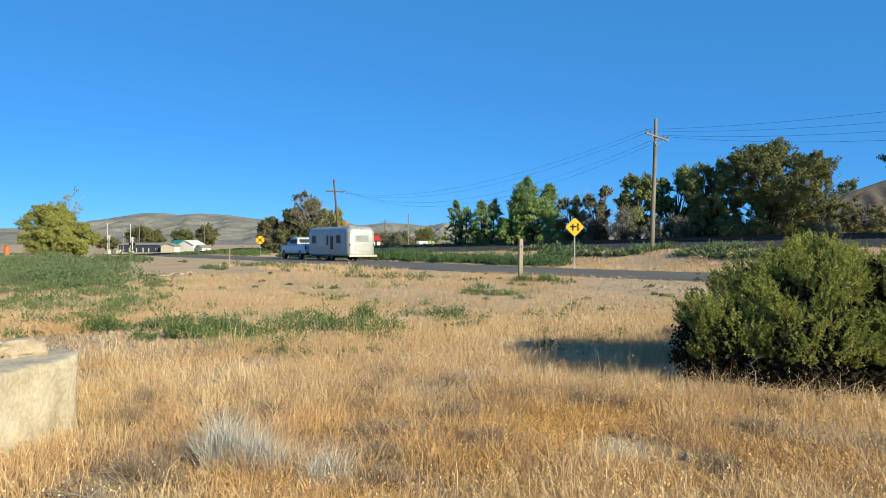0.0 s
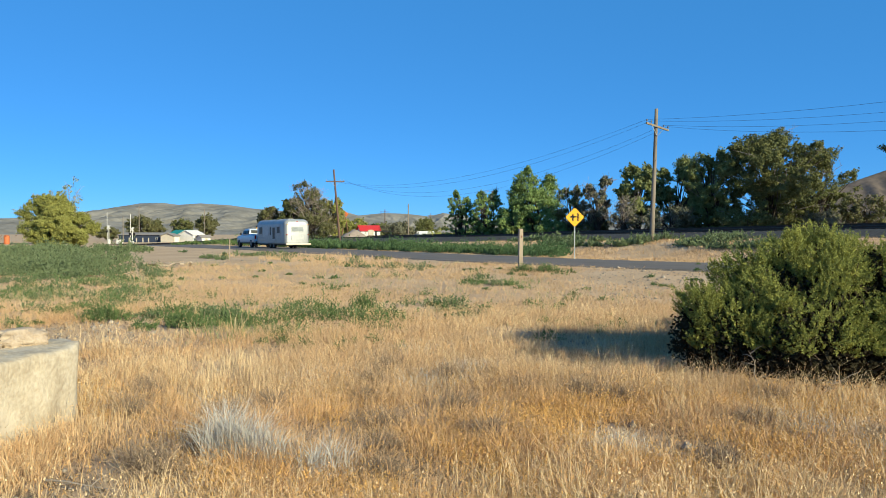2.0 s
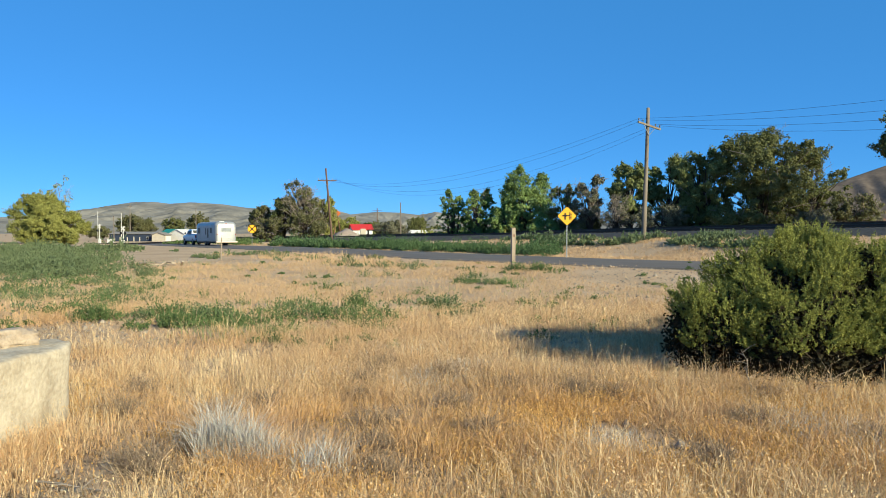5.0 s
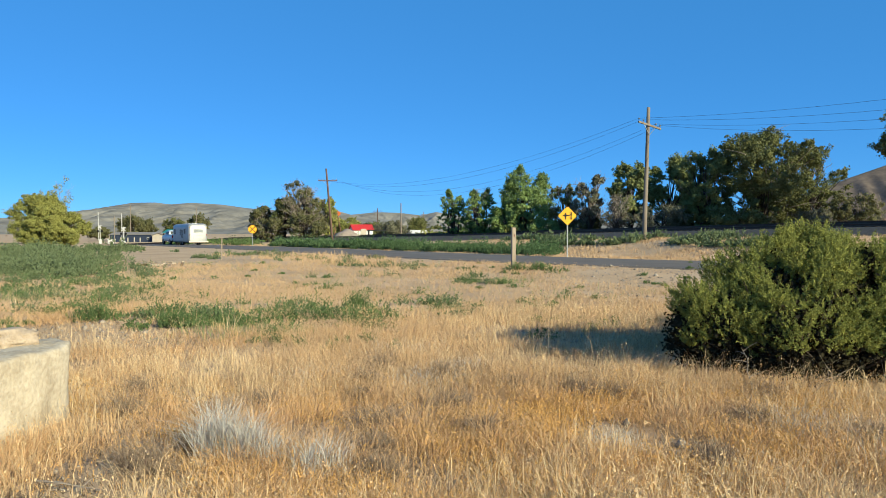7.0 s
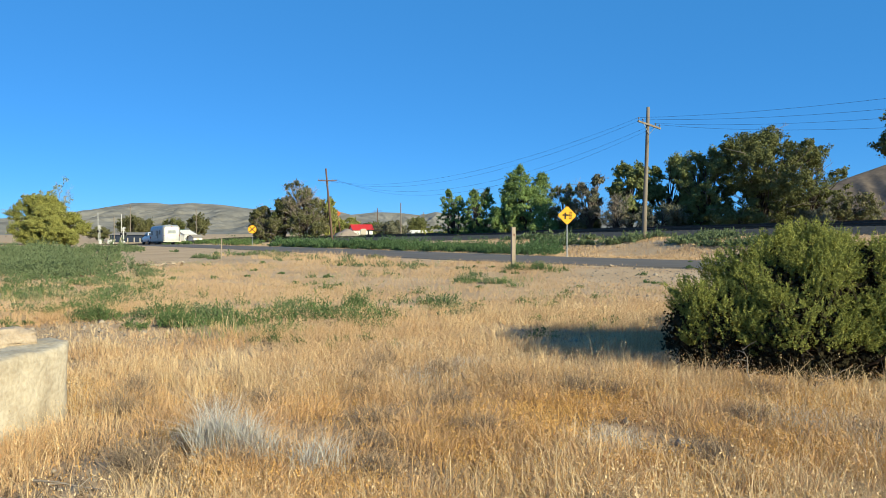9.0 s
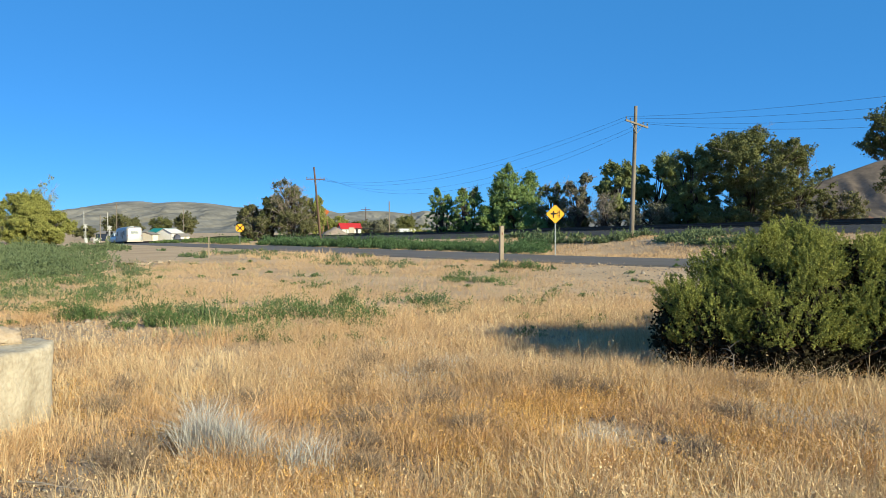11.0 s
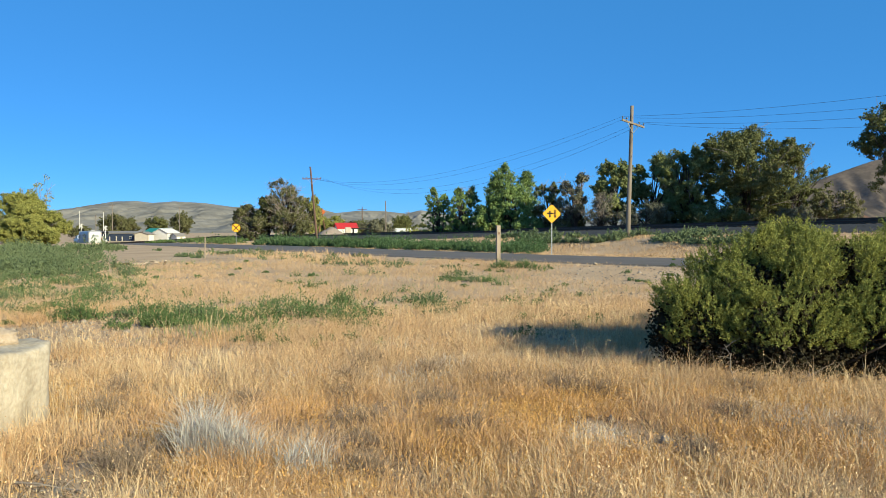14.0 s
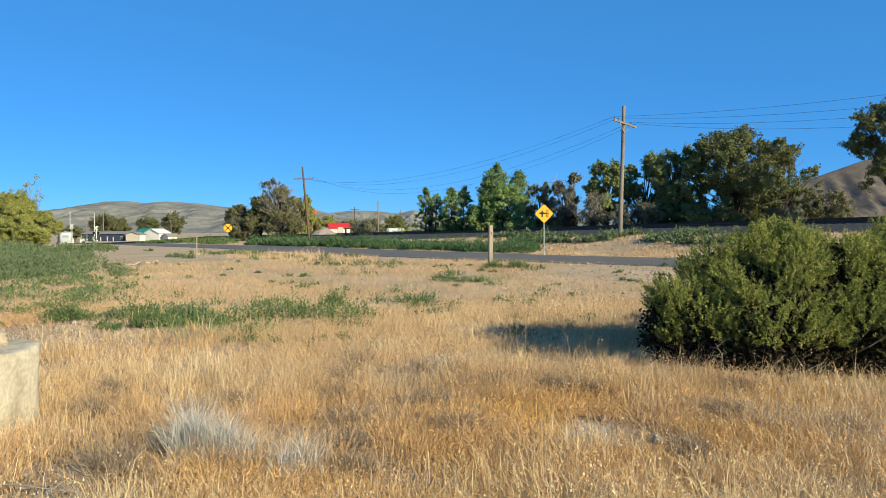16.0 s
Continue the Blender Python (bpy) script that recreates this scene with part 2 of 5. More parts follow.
def tube(points, radii, n=6):
    """Vertices and quads of a bent tapered tube."""
    verts, faces = [], []
    for i, p in enumerate(points):
        p = Vector(p)
        d = Vector(points[min(i + 1, len(points) - 1)]) - Vector(points[max(i - 1, 0)])
        q = d.to_track_quat("Z", "Y")
        for k in range(n):
            a = 2 * math.pi * k / n
            verts.append(p + q @ Vector((math.cos(a) * radii[i], math.sin(a) * radii[i], 0)))
    for i in range(len(points) - 1):
        for k in range(n):
            faces.append((i * n + k, i * n + (k + 1) % n, (i + 1) * n + (k + 1) % n, (i + 1) * n + k))
    return verts, faces


def smooth_line(points, step=2.0):
    """A curve through points (Catmull-Rom), sampled about every step metres."""
    p = [np.array(q, float) for q in points]
    p = [2 * p[0] - p[1]] + p + [2 * p[-1] - p[-2]]
    out = []
    for i in range(1, len(p) - 2):
        n = max(2, int(np.linalg.norm(p[i + 1] - p[i]) / step))
        for k in range(n):
            t = k / n
            out.append(0.5 * (2 * p[i] + (p[i + 1] - p[i - 1]) * t + (2 * p[i - 1] - 5 * p[i] + 4 * p[i + 1] - p[i + 2]) * t * t
                              + (3 * p[i] - p[i - 1] - 3 * p[i + 1] + p[i + 2]) * t ** 3))
    out.append(p[-2])
    return np.array(out)


def step_up(v, lo, hi):
    t = np.clip((v - lo) / (hi - lo), 0, 1)
    return t * t * (3 - 2 * t)


# ---------------------------------------------------------------- the lie of the land
ROAD = smooth_line([(100, -23), (71, -7), (40, 10.2), (21.4, 23.4), (10.9, 32), (4.3, 39.1), (-5.3, 53.3), (-22.2, 78.7), (-37.3, 101.4), (-51.5, 122.7),
                    (-61.4, 136), (-67.6, 145), (-72.6, 154), (-77.8, 164), (-88, 177), (-125, 203)], 1.5)
TRACK = smooth_line([(90, -72), (48, 1.5), (18.6, 52.5), (2, 81), (-18, 109), (-38, 127), (-64, 143), (-110, 163), (-200, 195)], 1.5)
TRACK_Z = ((-72, 3.2), (1.5, 2.65), (41.5, 2.05), (81, 1.42), (109, 1.0), (127, 0.6), (137, -0.3), (143, -0.75), (195, -1.1))


def to_line(x, y, line):
    """Distance from points to a line, signed (positive on the far side of it), and the place along it."""
    x, y = np.asarray(x, float), np.asarray(y, float)
    shape = x.shape
    x, y = x.ravel(), y.ravel()
    best = np.full(x.shape, 1e9)
    side, where = np.zeros(x.shape), np.zeros(x.shape)
    tang = np.gradient(line, axis=0)
    for lo in range(0, len(x), 20000):
        sl = slice(lo, lo + 20000)
        d = (x[sl, None] - line[None, :, 0]) ** 2 + (y[sl, None] - line[None, :, 1]) ** 2
        k = d.argmin(1)
        t = tang[k] / np.linalg.norm(tang[k], axis=1)[:, None]
        dx, dy = x[sl] - line[k, 0], y[sl] - line[k, 1]
        along = dx * t[:, 0] + dy * t[:, 1]
        perp = -dx * t[:, 1] + dy * t[:, 0]
        over = np.where((k == 0) | (k == len(line) - 1), np.abs(along), 0)
        best[sl] = np.hypot(perp, over)
        side[sl] = -np.sign(perp)
        where[sl] = line[k, 1] + along * t[:, 1]
    return (best * side).reshape(shape), where.reshape(shape)


def wobble(x, y, size, seed=0.0):
    """A cheap smooth field between about -1 and 1."""
    x, y = x / size + seed * 7.3, y / size - seed * 3.1
    return (np.sin(x * 1.7 + 1.3 * np.sin(y * 1.1 + seed)) + np.sin(y * 2.1 + 1.7 * np.sin(x * 0.9 + 2 * seed))
            + np.sin((x + y) * 2.9 + seed * 5) * 0.6 + np.sin((x - 1.3 * y) * 4.7 + seed * 3) * 0.35) / 2.6


def track_top(where):
    ys, zs = zip(*TRACK_Z)
    return np.interp(where, ys, zs)


def plain(x, y):
    """The ground without embankment: level near the eye, falling away towards the crossing."""
    along = y - 0.35 * x
    return -0.8 * step_up(along, 115, 165) + 0.14 * step_up(y + 0.4 * x, 20, 34) + 0.04 * wobble(x, y, 3.0) + 0.05 * wobble(x, y, 11.0, 1)


def road_level(y):
    return 0.15 - 0.15 * step_up(y, 60, 100) - 1.0 * step_up(y, 98, 142)


def height(x, y):
    x, y = np.asarray(x, float), np.asarray(y, float)
    z = plain(x, y)
    dt, wt = to_line(x, y, TRACK)
    dr, wr = to_line(x, y, ROAD)
    top = track_top(wt) - 0.72
    near = 1 - step_up(-dt, 3.0, 13.0)
    far = 1 - step_up(dt, 3.0, 30.0)
    w = np.where(dt < 0, near, far)
    z = z * (1 - w) + top * w
    road = road_level(wr)
    wr_ = 1 - step_up(np.abs(dr), 3.6, 8.5)
    z = z * (1 - wr_) + road * wr_
    return z


def height1(x, y):
    return float(height(np.array([x]), np.array([y]))[0])


def spread(lo, hi, dense_lo, dense_hi, step, grow=1.22):
    """Grid lines, evenly close between dense_lo and dense_hi, wider and wider outside."""
    v = list(np.arange(dense_lo, dense_hi, step))
    s, a = step, v[0]
    while a > lo:
        s *= grow
        a -= s
        v.insert(0, max(a, lo))
    s, a = step, v[-1]
    while a < hi:
        s *= grow
        a += s
        v.append(min(a, hi))
    return np.array(v)


def build_ground():
    xs = spread(-4200, 4200, -115, 55, 0.8)
    ys = spread(-4200, 4600, -12, 205, 0.8)
    gx, gy = np.meshgrid(xs, ys)
    gz = height(gx, gy)
    dr, wr = to_line(gx, gy, ROAD)
    gz = gz - 0.06 * (np.abs(dr) < 3.9)
    nx, ny = len(xs), len(ys)
    i = (np.arange(ny - 1)[:, None] * nx + np.arange(nx - 1)[None, :]).ravel()
    tris = np.concatenate([np.stack([i, i + 1, i + nx + 1], 1), np.stack([i, i + nx + 1, i + nx], 1)])
    ob = fast_mesh("ground", np.stack([gx.ravel(), gy.ravel(), gz.ravel()], 1), tris, "ground")
    ob.data.polygons.foreach_set("use_smooth", [True] * len(ob.data.polygons))
    tagged(ob, "dry tan earth with straw litter and bare patches", "ground", kind="structure")


def ribbon(name, line, offs, lift, material, label, category):
    """A strip of even width along a line, laid on the land."""
    t = np.gradient(line, axis=0)
    t /= np.linalg.norm(t, axis=1)[:, None]
    nrm = np.stack([t[:, 1], -t[:, 0]], 1)
    verts, n = [], len(offs)
    for o, up in zip(offs, lift):
        p = line + nrm * o
        verts.append(np.column_stack([p, road_z(line) + up]))
    v = np.stack(verts, 1).reshape(-1, 3)
    faces = [(k * n + j, k * n + j + 1, (k + 1) * n + j + 1, (k + 1) * n + j) for k in range(len(line) - 1) for j in range(n - 1)]
    ob = link_mesh(name, v, faces, material, smooth=False)
    return tagged(ob, label, category, kind="structure")


def road_z(line):
    return road_level(line[:, 1])


def build_road():
    ribbon("road", ROAD, (-3.75, -3.6, -1.8, 0, 1.8, 3.6, 3.75), (-0.05, 0.03, 0.05, 0.07, 0.05, 0.03, -0.05), "asphalt",
           "worn grey asphalt two-lane road without markings", "road")


build_ground()
build_road()


def build_hill(name, profile, depth, base, thick, seed, label, amp=0.1, material="hill"):
    """A far ridge with eroded spurs: profile gives (x, top) along it, at the distance depth."""
    px, pz = zip(*profile)
    xs = np.linspace(px[0], px[-1], 420)
    top = np.interp(xs, px, pz)
    rows = 70
    verts = []
    size = depth / 26.0
    for j in range(rows):
        t = j / (rows - 1)
        yy = xs * 0 + t * thick * .55
        fold = np.abs(wobble(xs + .3 * yy, yy * .22, size * .8, seed)) * 1.0 + np.abs(wobble(xs - .35 * yy, yy * .2, size * .33, seed + 2)) * .6 + .35 * np.abs(wobble(xs + .2 * yy, yy * .3, size * .14, seed + 4))
        fade = math.sin(math.pi * min(1, t * 1.02)) ** .8
        z = base + (top - base) * (t ** 1.15) - (fold - .75) * fade * amp * (top - base)
        y = depth - thick * (1 - t) + fold * fade * thick * 0.06
        verts.append(np.column_stack([xs, y, z]))
    back = np.column_stack([xs, np.full_like(xs, depth + thick), np.full_like(xs, base)])
    verts.append(back)
    v = np.stack(verts).reshape(-1, 3)
    n = len(xs)
    faces = [(j * n + i, j * n + i + 1, (j + 1) * n + i + 1, (j + 1) * n + i) for j in range(rows) for i in range(n - 1)]
    ob = link_mesh(name, v, faces, material, smooth=True)
    tagged(ob, label, "hill", kind="structure")


def sky_profile(rows, depth):
    """(bearing as x over y, rise over distance) to (x, z) at a depth."""
    return [(a * depth, 1.55 + b * depth) for a, b in rows]


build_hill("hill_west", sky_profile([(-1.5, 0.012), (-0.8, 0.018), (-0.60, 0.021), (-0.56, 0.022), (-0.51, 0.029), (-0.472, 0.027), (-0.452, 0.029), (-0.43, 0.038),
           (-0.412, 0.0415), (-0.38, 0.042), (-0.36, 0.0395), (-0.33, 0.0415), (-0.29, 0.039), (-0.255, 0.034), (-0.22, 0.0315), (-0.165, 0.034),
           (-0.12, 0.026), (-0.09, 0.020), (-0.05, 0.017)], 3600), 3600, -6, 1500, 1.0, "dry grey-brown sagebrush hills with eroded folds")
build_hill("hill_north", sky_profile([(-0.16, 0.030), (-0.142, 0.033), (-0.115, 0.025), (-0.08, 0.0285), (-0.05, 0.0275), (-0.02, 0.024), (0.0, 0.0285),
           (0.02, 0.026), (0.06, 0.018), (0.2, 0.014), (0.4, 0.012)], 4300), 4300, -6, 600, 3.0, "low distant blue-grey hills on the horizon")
build_hill("hill_east", sky_profile([(0.36, 0.0), (0.44, 0.024), (0.52, 0.057), (0.5625, 0.0735), (0.6226, 0.094), (0.68, 0.11), (0.8, 0.13), (1.2, 0.17), (2.0, 0.19)], 1700),
           1700, -3, 380, 2.0, "bare brown hillside behind the trees", 0.035, "hill_brown")

# ---------------------------------------------------------------- railway


def railway():
    root = tagged(new("railway_track"), "railway track with a siding on a grey ballast bank", "railway track", kind="structure")
    line = TRACK
    t = np.gradient(line, axis=0)
    t /= np.linalg.norm(t, axis=1)[:, None]
    nrm = np.stack([t[:, 1], -t[:, 0]], 1)
    top = track_top(line[:, 1])

    def sweep(name, prof, off, material):
        n = len(prof)
        v = []
        for k in range(len(line)):
            for o, u in prof:
                q = line[k] + nrm[k] * (off + o)
                v.append((q[0], q[1], top[k] + u))
        f = [(k * n + j, k * n + (j + 1) % n, (k + 1) * n + (j + 1) % n, (k + 1) * n + j) for k in range(len(line) - 1) for j in range(n)]
        return link_mesh(name, v, f, material, root)

    sweep("ballast", [(-3.0, -0.85), (-1.55, -0.22), (1.55, -0.22), (2.7, -0.12), (6.2, 0.0), (7.6, -0.8)], 0, "ballast")
    rail = [(-.07, -.17), (-.07, -.15), (-.015, -.13), (-.015, -.04), (-.037, -.03), (-.037, 0), (.037, 0), (.037, -.03), (.015, -.04),
            (.015, -.13), (.07, -.15), (.07, -.17)]
    sweep("rail", rail, -0.72, "steel")
    sweep("rail", rail, 0.72, "steel")
    siding = [(o, u + .24) for o, u in rail]
    sweep("rail", siding, 3.7, "steel")
    sweep("rail", siding, 5.14, "steel")
    length = np.concatenate([[0], np.cumsum(np.linalg.norm(np.diff(line, axis=0), axis=1))])
    verts, faces = [], []
    for s in np.arange(40, length[-1] - 60, 0.55):
        c = np.array([np.interp(s, length, line[:, 0]), np.interp(s, length, line[:, 1])])
        z = float(np.interp(s, length, top))
        k = int(np.searchsorted(length, s)) - 1
        a, b = nrm[k] * 1.3, t[k] * 0.115
        i = len(verts)
        for zz in (z - .36, z - .2):
            for sa, sb in ((-1, -1), (1, -1), (1, 1), (-1, 1)):
                q = c + a * sa + b * sb
                verts.append((q[0], q[1], zz))
        faces += [(i, i + 3, i + 2, i + 1), (i + 4, i + 5, i + 6, i + 7)] + [(i + j, i + (j + 1) % 4, i + 4 + (j + 1) % 4, i + 4 + j) for j in range(4)]
    tagged(link_mesh("ties", verts, faces, "tie", root), kind="stuff")


railway()

# ---------------------------------------------------------------- poles and wires


def utility_pole(x, y, top, lean, arm_z, arm_w, arm_tilt, arm_dir, r, material, label, base=None):
    """A wooden pole with one cross-arm, braces, pins and insulators. lean: how far its top stands aside. Returns the wire points."""
    z0 = height1(x, y) - 0.3 if base is None else base
    root = tagged(new("utility_pole"), label, "utility pole", group="line along the track")
    root.location = (x, y, z0)
    L = top - z0
    v, f = tube([(lean * k / 8, 0.02 * math.sin(k), L * k / 8) for k in range(9)], [r * (1 - 0.32 * k / 8) for k in range(9)], 12)
    f.append(tuple(range(8 * 12, 9 * 12)))
    link_mesh("pole", v, f, material, root, smooth=True)
    at = lean * (arm_z - z0) / L
    d = Vector((arm_dir[0], arm_dir[1], -arm_tilt)).normalized()
    side = Vector((arm_dir[1], -arm_dir[0], 0)).normalized() * (r * 0.9)
    c = Vector((at, 0, arm_z - z0)) + side
    bm = bmesh.new()
    box(bm, *c, arm_w, 0.1, 0.13, turn=d.to_track_quat("X", "Z").to_matrix(), bevel=.012)
    arm = part("crossarm", bm, material, root)
    bm = bmesh.new()
    for s in (-1, 1):
        rod(bm, c + d * s * arm_w * .27, Vector((at * .95, 0, arm_z - z0 - .65)) + side, .02, n=5)
    part("brace", bm, "galv", root)
    pts = []
    for k in (-.47, -.28, .28, .47):
        p = c + d * arm_w * k
        bm = bmesh.new()
        rod(bm, p + Vector((0, 0, .05)), p + Vector((0, 0, .17)), .018, n=6)
        rod(bm, p + Vector((0, 0, .16)), p + Vector((0, 0, .27)), .055, .035, n=8)
        part("insulator", bm, "insulator", root)
        pts.append(Vector((x, y, z0)) + p + Vector((0, 0, .24)))
    return pts


ACROSS = (0.864, 0.503)
near_pole = utility_pole(14.2, 50.0, 10.05, 0.28, 8.82, 2.15, 0.17, ACROSS, 0.165, "pole", "weathered grey wooden utility pole with a sagging crossarm")
far_pole = utility_pole(-14.0, 100.0, 10.3, -0.85, 8.65, 2.7, -0.03, ACROSS, 0.17, "pole_brown", "leaning brown wooden utility pole with a crossarm")
side_pole = utility_pole(43.4, 0.0, 11.2, 0.0, 10.2, 2.2, 0.0, ACROSS, 0.165, "pole", "weathered grey wooden utility pole with a crossarm")


def wire(a, b, sag, r=0.0075):
    pts = [a.lerp(b, k / 24) - Vector((0, 0, 4 * sag * (k / 24) * (1 - k / 24))) for k in range(25)]
    v, f = tube(pts, [r] * 25, 5)
    tagged(link_mesh("wire", v, f, "wire"), "thin dark overhead wire slung between poles", "wire", group="overhead wires")


for i, sag in enumerate((2.2, 2.5, 3.0, 3.4)):
    wire(near_pole[i], far_pole[i], sag)
for i, sag in enumerate((2.0, 2.5, 2.7, 3.2)):
    wire(side_pole[i], near_pole[i], sag)


def plain_pole(x, y, h, r, material, label, arm=0.0):
    root = tagged(new("far_pole"), label, "pole")
    root.location = (x, y, height1(x, y) - .2)
    bm = bmesh.new()
    rod(bm, (0, 0, 0), (0, 0, h + .2), r, r * .7, 8)
    part("pole", bm, material, root)
    if arm:
        bm = bmesh.new()
        box(bm, 0, -r, h - .5, arm, .12, .14, bevel=.01)
        part("crossarm", bm, material, root)


plain_pole(-15.0, 190.0, 8.6, .14, "pole_brown", "dark wooden pole with a short crossarm", 2.4)
plain_pole(-6.6, 140.0, 7.6, .13, "pole", "bare grey wooden pole")
plain_pole(-3.5, 210.0, 8.2, .12, "pole", "distant thin grey pole", 1.6)
plain_pole(6.0, 250.0, 8.0, .12, "pole", "distant thin grey pole", 1.6)
plain_pole(-64.2, 147.5, 6.0, .11, "pole", "bare grey wooden pole by the crossing")
plain_pole(-93.0, 225.0, 11.0, .14, "pole", "tall thin pole among far trees", 1.6)
plain_pole(-72.0, 222.0, 9.8, .13, "pole", "tall thin pole among far trees")
plain_pole(41.8, 70.0, 3.9, .09, "post", "pale wooden post under the trees")

# ---------------------------------------------------------------- signs and post


def sign_post(root, h, r=0.03):
    bm = bmesh.new()
    box(bm, 0, 0.03, h / 2, .055, .04, h, bevel=.008)
    part("post", bm, "galv", root)
    return root


def bar(bm, cx, cz, w, h, turn=0.0, y=-0.006):
    box(bm, cx, y, cz, w, .004, h, turn=Matrix.Rotation(turn, 3, "Y"))


def diamond_sign(x, y, z, side, mid, yaw):
    root = tagged(new("warning_sign"), "yellow diamond crossroad and railway warning sign on a steel post", "road sign")
    root.location, root.rotation_euler = (x, y, z - .3), (0, 0, yaw)
    c = mid - z + .3
    sign_post(root, c + side * .5)
    bm = bmesh.new()
    vs = box(bm, 0, 0, 0, side, .006, side)
    es = [e for e in bm.edges if abs(e.verts[0].co.y - e.verts[1].co.y) > .004]
    bmesh.ops.bevel(bm, geom=es, offset=.05, segments=3, affect="EDGES")
    bmesh.ops.transform(bm, matrix=Matrix.Translation((0, 0, c)) @ Matrix.Rotation(radians(45), 4, "Y"), verts=bm.verts)
    plate = part("plate", bm, "yellow", root)
    bm = bmesh.new()
    bar(bm, -.11, c - .02, .085, .36)
    bar(bm, -.11, c + .02, .32, .085)
    part("cross_symbol", bm, "black", plate)
    bm = bmesh.new()
    bar(bm, .15, c, .03, .44)
    bar(bm, .22, c, .03, .44)
    for k in range(5):
        bar(bm, .185, c - .16 + .08 * k, .14, .024)
    part("railway_symbol", bm, "black", plate)
    bm = bmesh.new()
    bar(bm, .05, c + .02, .17, .06)
    part("link_symbol", bm, "black", plate)


diamond_sign(7.28, 40.6, height1(7.28, 40.6), 0.762, 2.48, 0.05)


def round_sign(x, y, mid, r, yaw):
    z = height1(x, y)
    root = tagged(new("crossing_sign"), "round yellow railway advance warning sign with a black cross", "road sign")
    root.location, root.rotation_euler = (x, y, z - .2), (0, 0, yaw)
    c = mid - z + .2
    sign_post(root, c + r * .6)
    bm = bmesh.new()
    bmesh.ops.create_cone(bm, cap_ends=True, segments=32, radius1=r, radius2=r, depth=.006,
                          matrix=Matrix.Translation((0, 0, c)) @ Matrix.Rotation(radians(90), 4, "X"))
    plate = part("plate", bm, "yellow", root)
    bm = bmesh.new()
    for a in (45, -45):
        bar(bm, 0, c, r * 1.85, r * .2, radians(a), -.007 - (a > 0) * .001)
    part("cross_symbol", bm, "black", plate)


round_sign(-20.9, 84.0, 2.0, 0.47, 0.2)


def wooden_post(x, y, h, w, yaw):
    root = tagged(new("wooden_post"), "weathered square wooden post standing in dry weeds", "post")
    root.location, root.rotation_euler = (x, y, height1(x, y) - .15), (0.0, 0.012, yaw)
    bm = bmesh.new()
    box(bm, 0, 0, h / 2, w, w, h, bevel=.012, segments=2)
    for v in bm.verts:
        v.co.x += .008 * math.sin(v.co.z * 3)
    ob = part("shaft", bm, "post", root)
    bm = bmesh.new()
    box(bm, 0, -w / 2 - .004, h - .3, .05, .01, .09)
    part("nail_plate", bm, "rust", root)


wooden_post(2.95, 28.0, 1.78, 0.15, .25)
bm = bmesh.new()
box(bm, 0, 0, .5, .06, .04, 1.3, bevel=.006)
stake = tagged(part("marker_stake", bm, "debris"), "thin weathered wooden stake at the road edge", "stake")
stake.location, stake.rotation_euler = (-11.4, 39.2, height1(-11.4, 39.2)), (0.03, .02, .3)

# ---------------------------------------------------------------- concrete wall end with rubble on it


def wall_stub():
    """A broken-off wall end: an outline with worn corners, raised in rings and capped."""
    foot = [np.array(q, float) for q in ((-3.07, 6.12), (-3.14, 6.3), (-3.34, 6.42), (-3.53, 6.34), (-3.69, 6.0), (-3.97, 5.0), (-4.5, 3.0), (-3.66, 3.0), (-3.23, 4.6))]
    for _ in range(2):
        foot = [q for k in range(len(foot)) for q in (foot[k] * .88 + foot[(k + 1) % len(foot)] * .12, foot[k] * .12 + foot[(k + 1) % len(foot)] * .88)]
    ring, n = [], 220
    pts = np.array(foot + [foot[0]])
    run = np.concatenate([[0], np.cumsum(np.linalg.norm(np.diff(pts, axis=0), axis=1))])
    for k in range(n):
        s = run[-1] * k / n
        ring.append((np.interp(s, run, pts[:, 0]), np.interp(s, run, pts[:, 1])))
    ring = np.array(ring)
    spine = np.column_stack([-3.28 - (6.2 - np.clip(ring[:, 1], 3.3, 6.1)) * .245, np.clip(ring[:, 1], 3.3, 6.1)])
    levels = [(-.15 + .07 * k, 0.0) for k in range(11)] + [(.585, .012), (.605, .04), (.615, .09)] + [(.618 + .003 * k, .09 + .13 * k) for k in range(1, 8)]
    verts = []
    for z, inset in levels:
        q = ring + (spine - ring) * min(1, inset / .95)
        for x, y in q:
            v = Vector((x, y, z))
            v += noise.noise_vector(v * 2.2) * .03 + noise.noise_vector(v * 6.5) * .014 + noise.noise_vector(v * 18) * .005
            pit = noise.noise(v * 11 + Vector((3, 0, 0)))
            if pit > .38:
                v += (Vector((spine[0][0], 5.0, .2)) - v).normalized() * (pit - .38) * .05
            verts.append(v)
    m = len(levels)
    faces = [(j * n + k, j * n + (k + 1) % n, (j + 1) * n + (k + 1) % n, (j + 1) * n + k) for j in range(m - 1) for k in range(n)]
    ob = link_mesh("concrete_wall", verts, faces, "concrete", smooth=True)
    tagged(ob, "low weathered cream concrete wall end in dry grass", "concrete wall")


wall_stub()


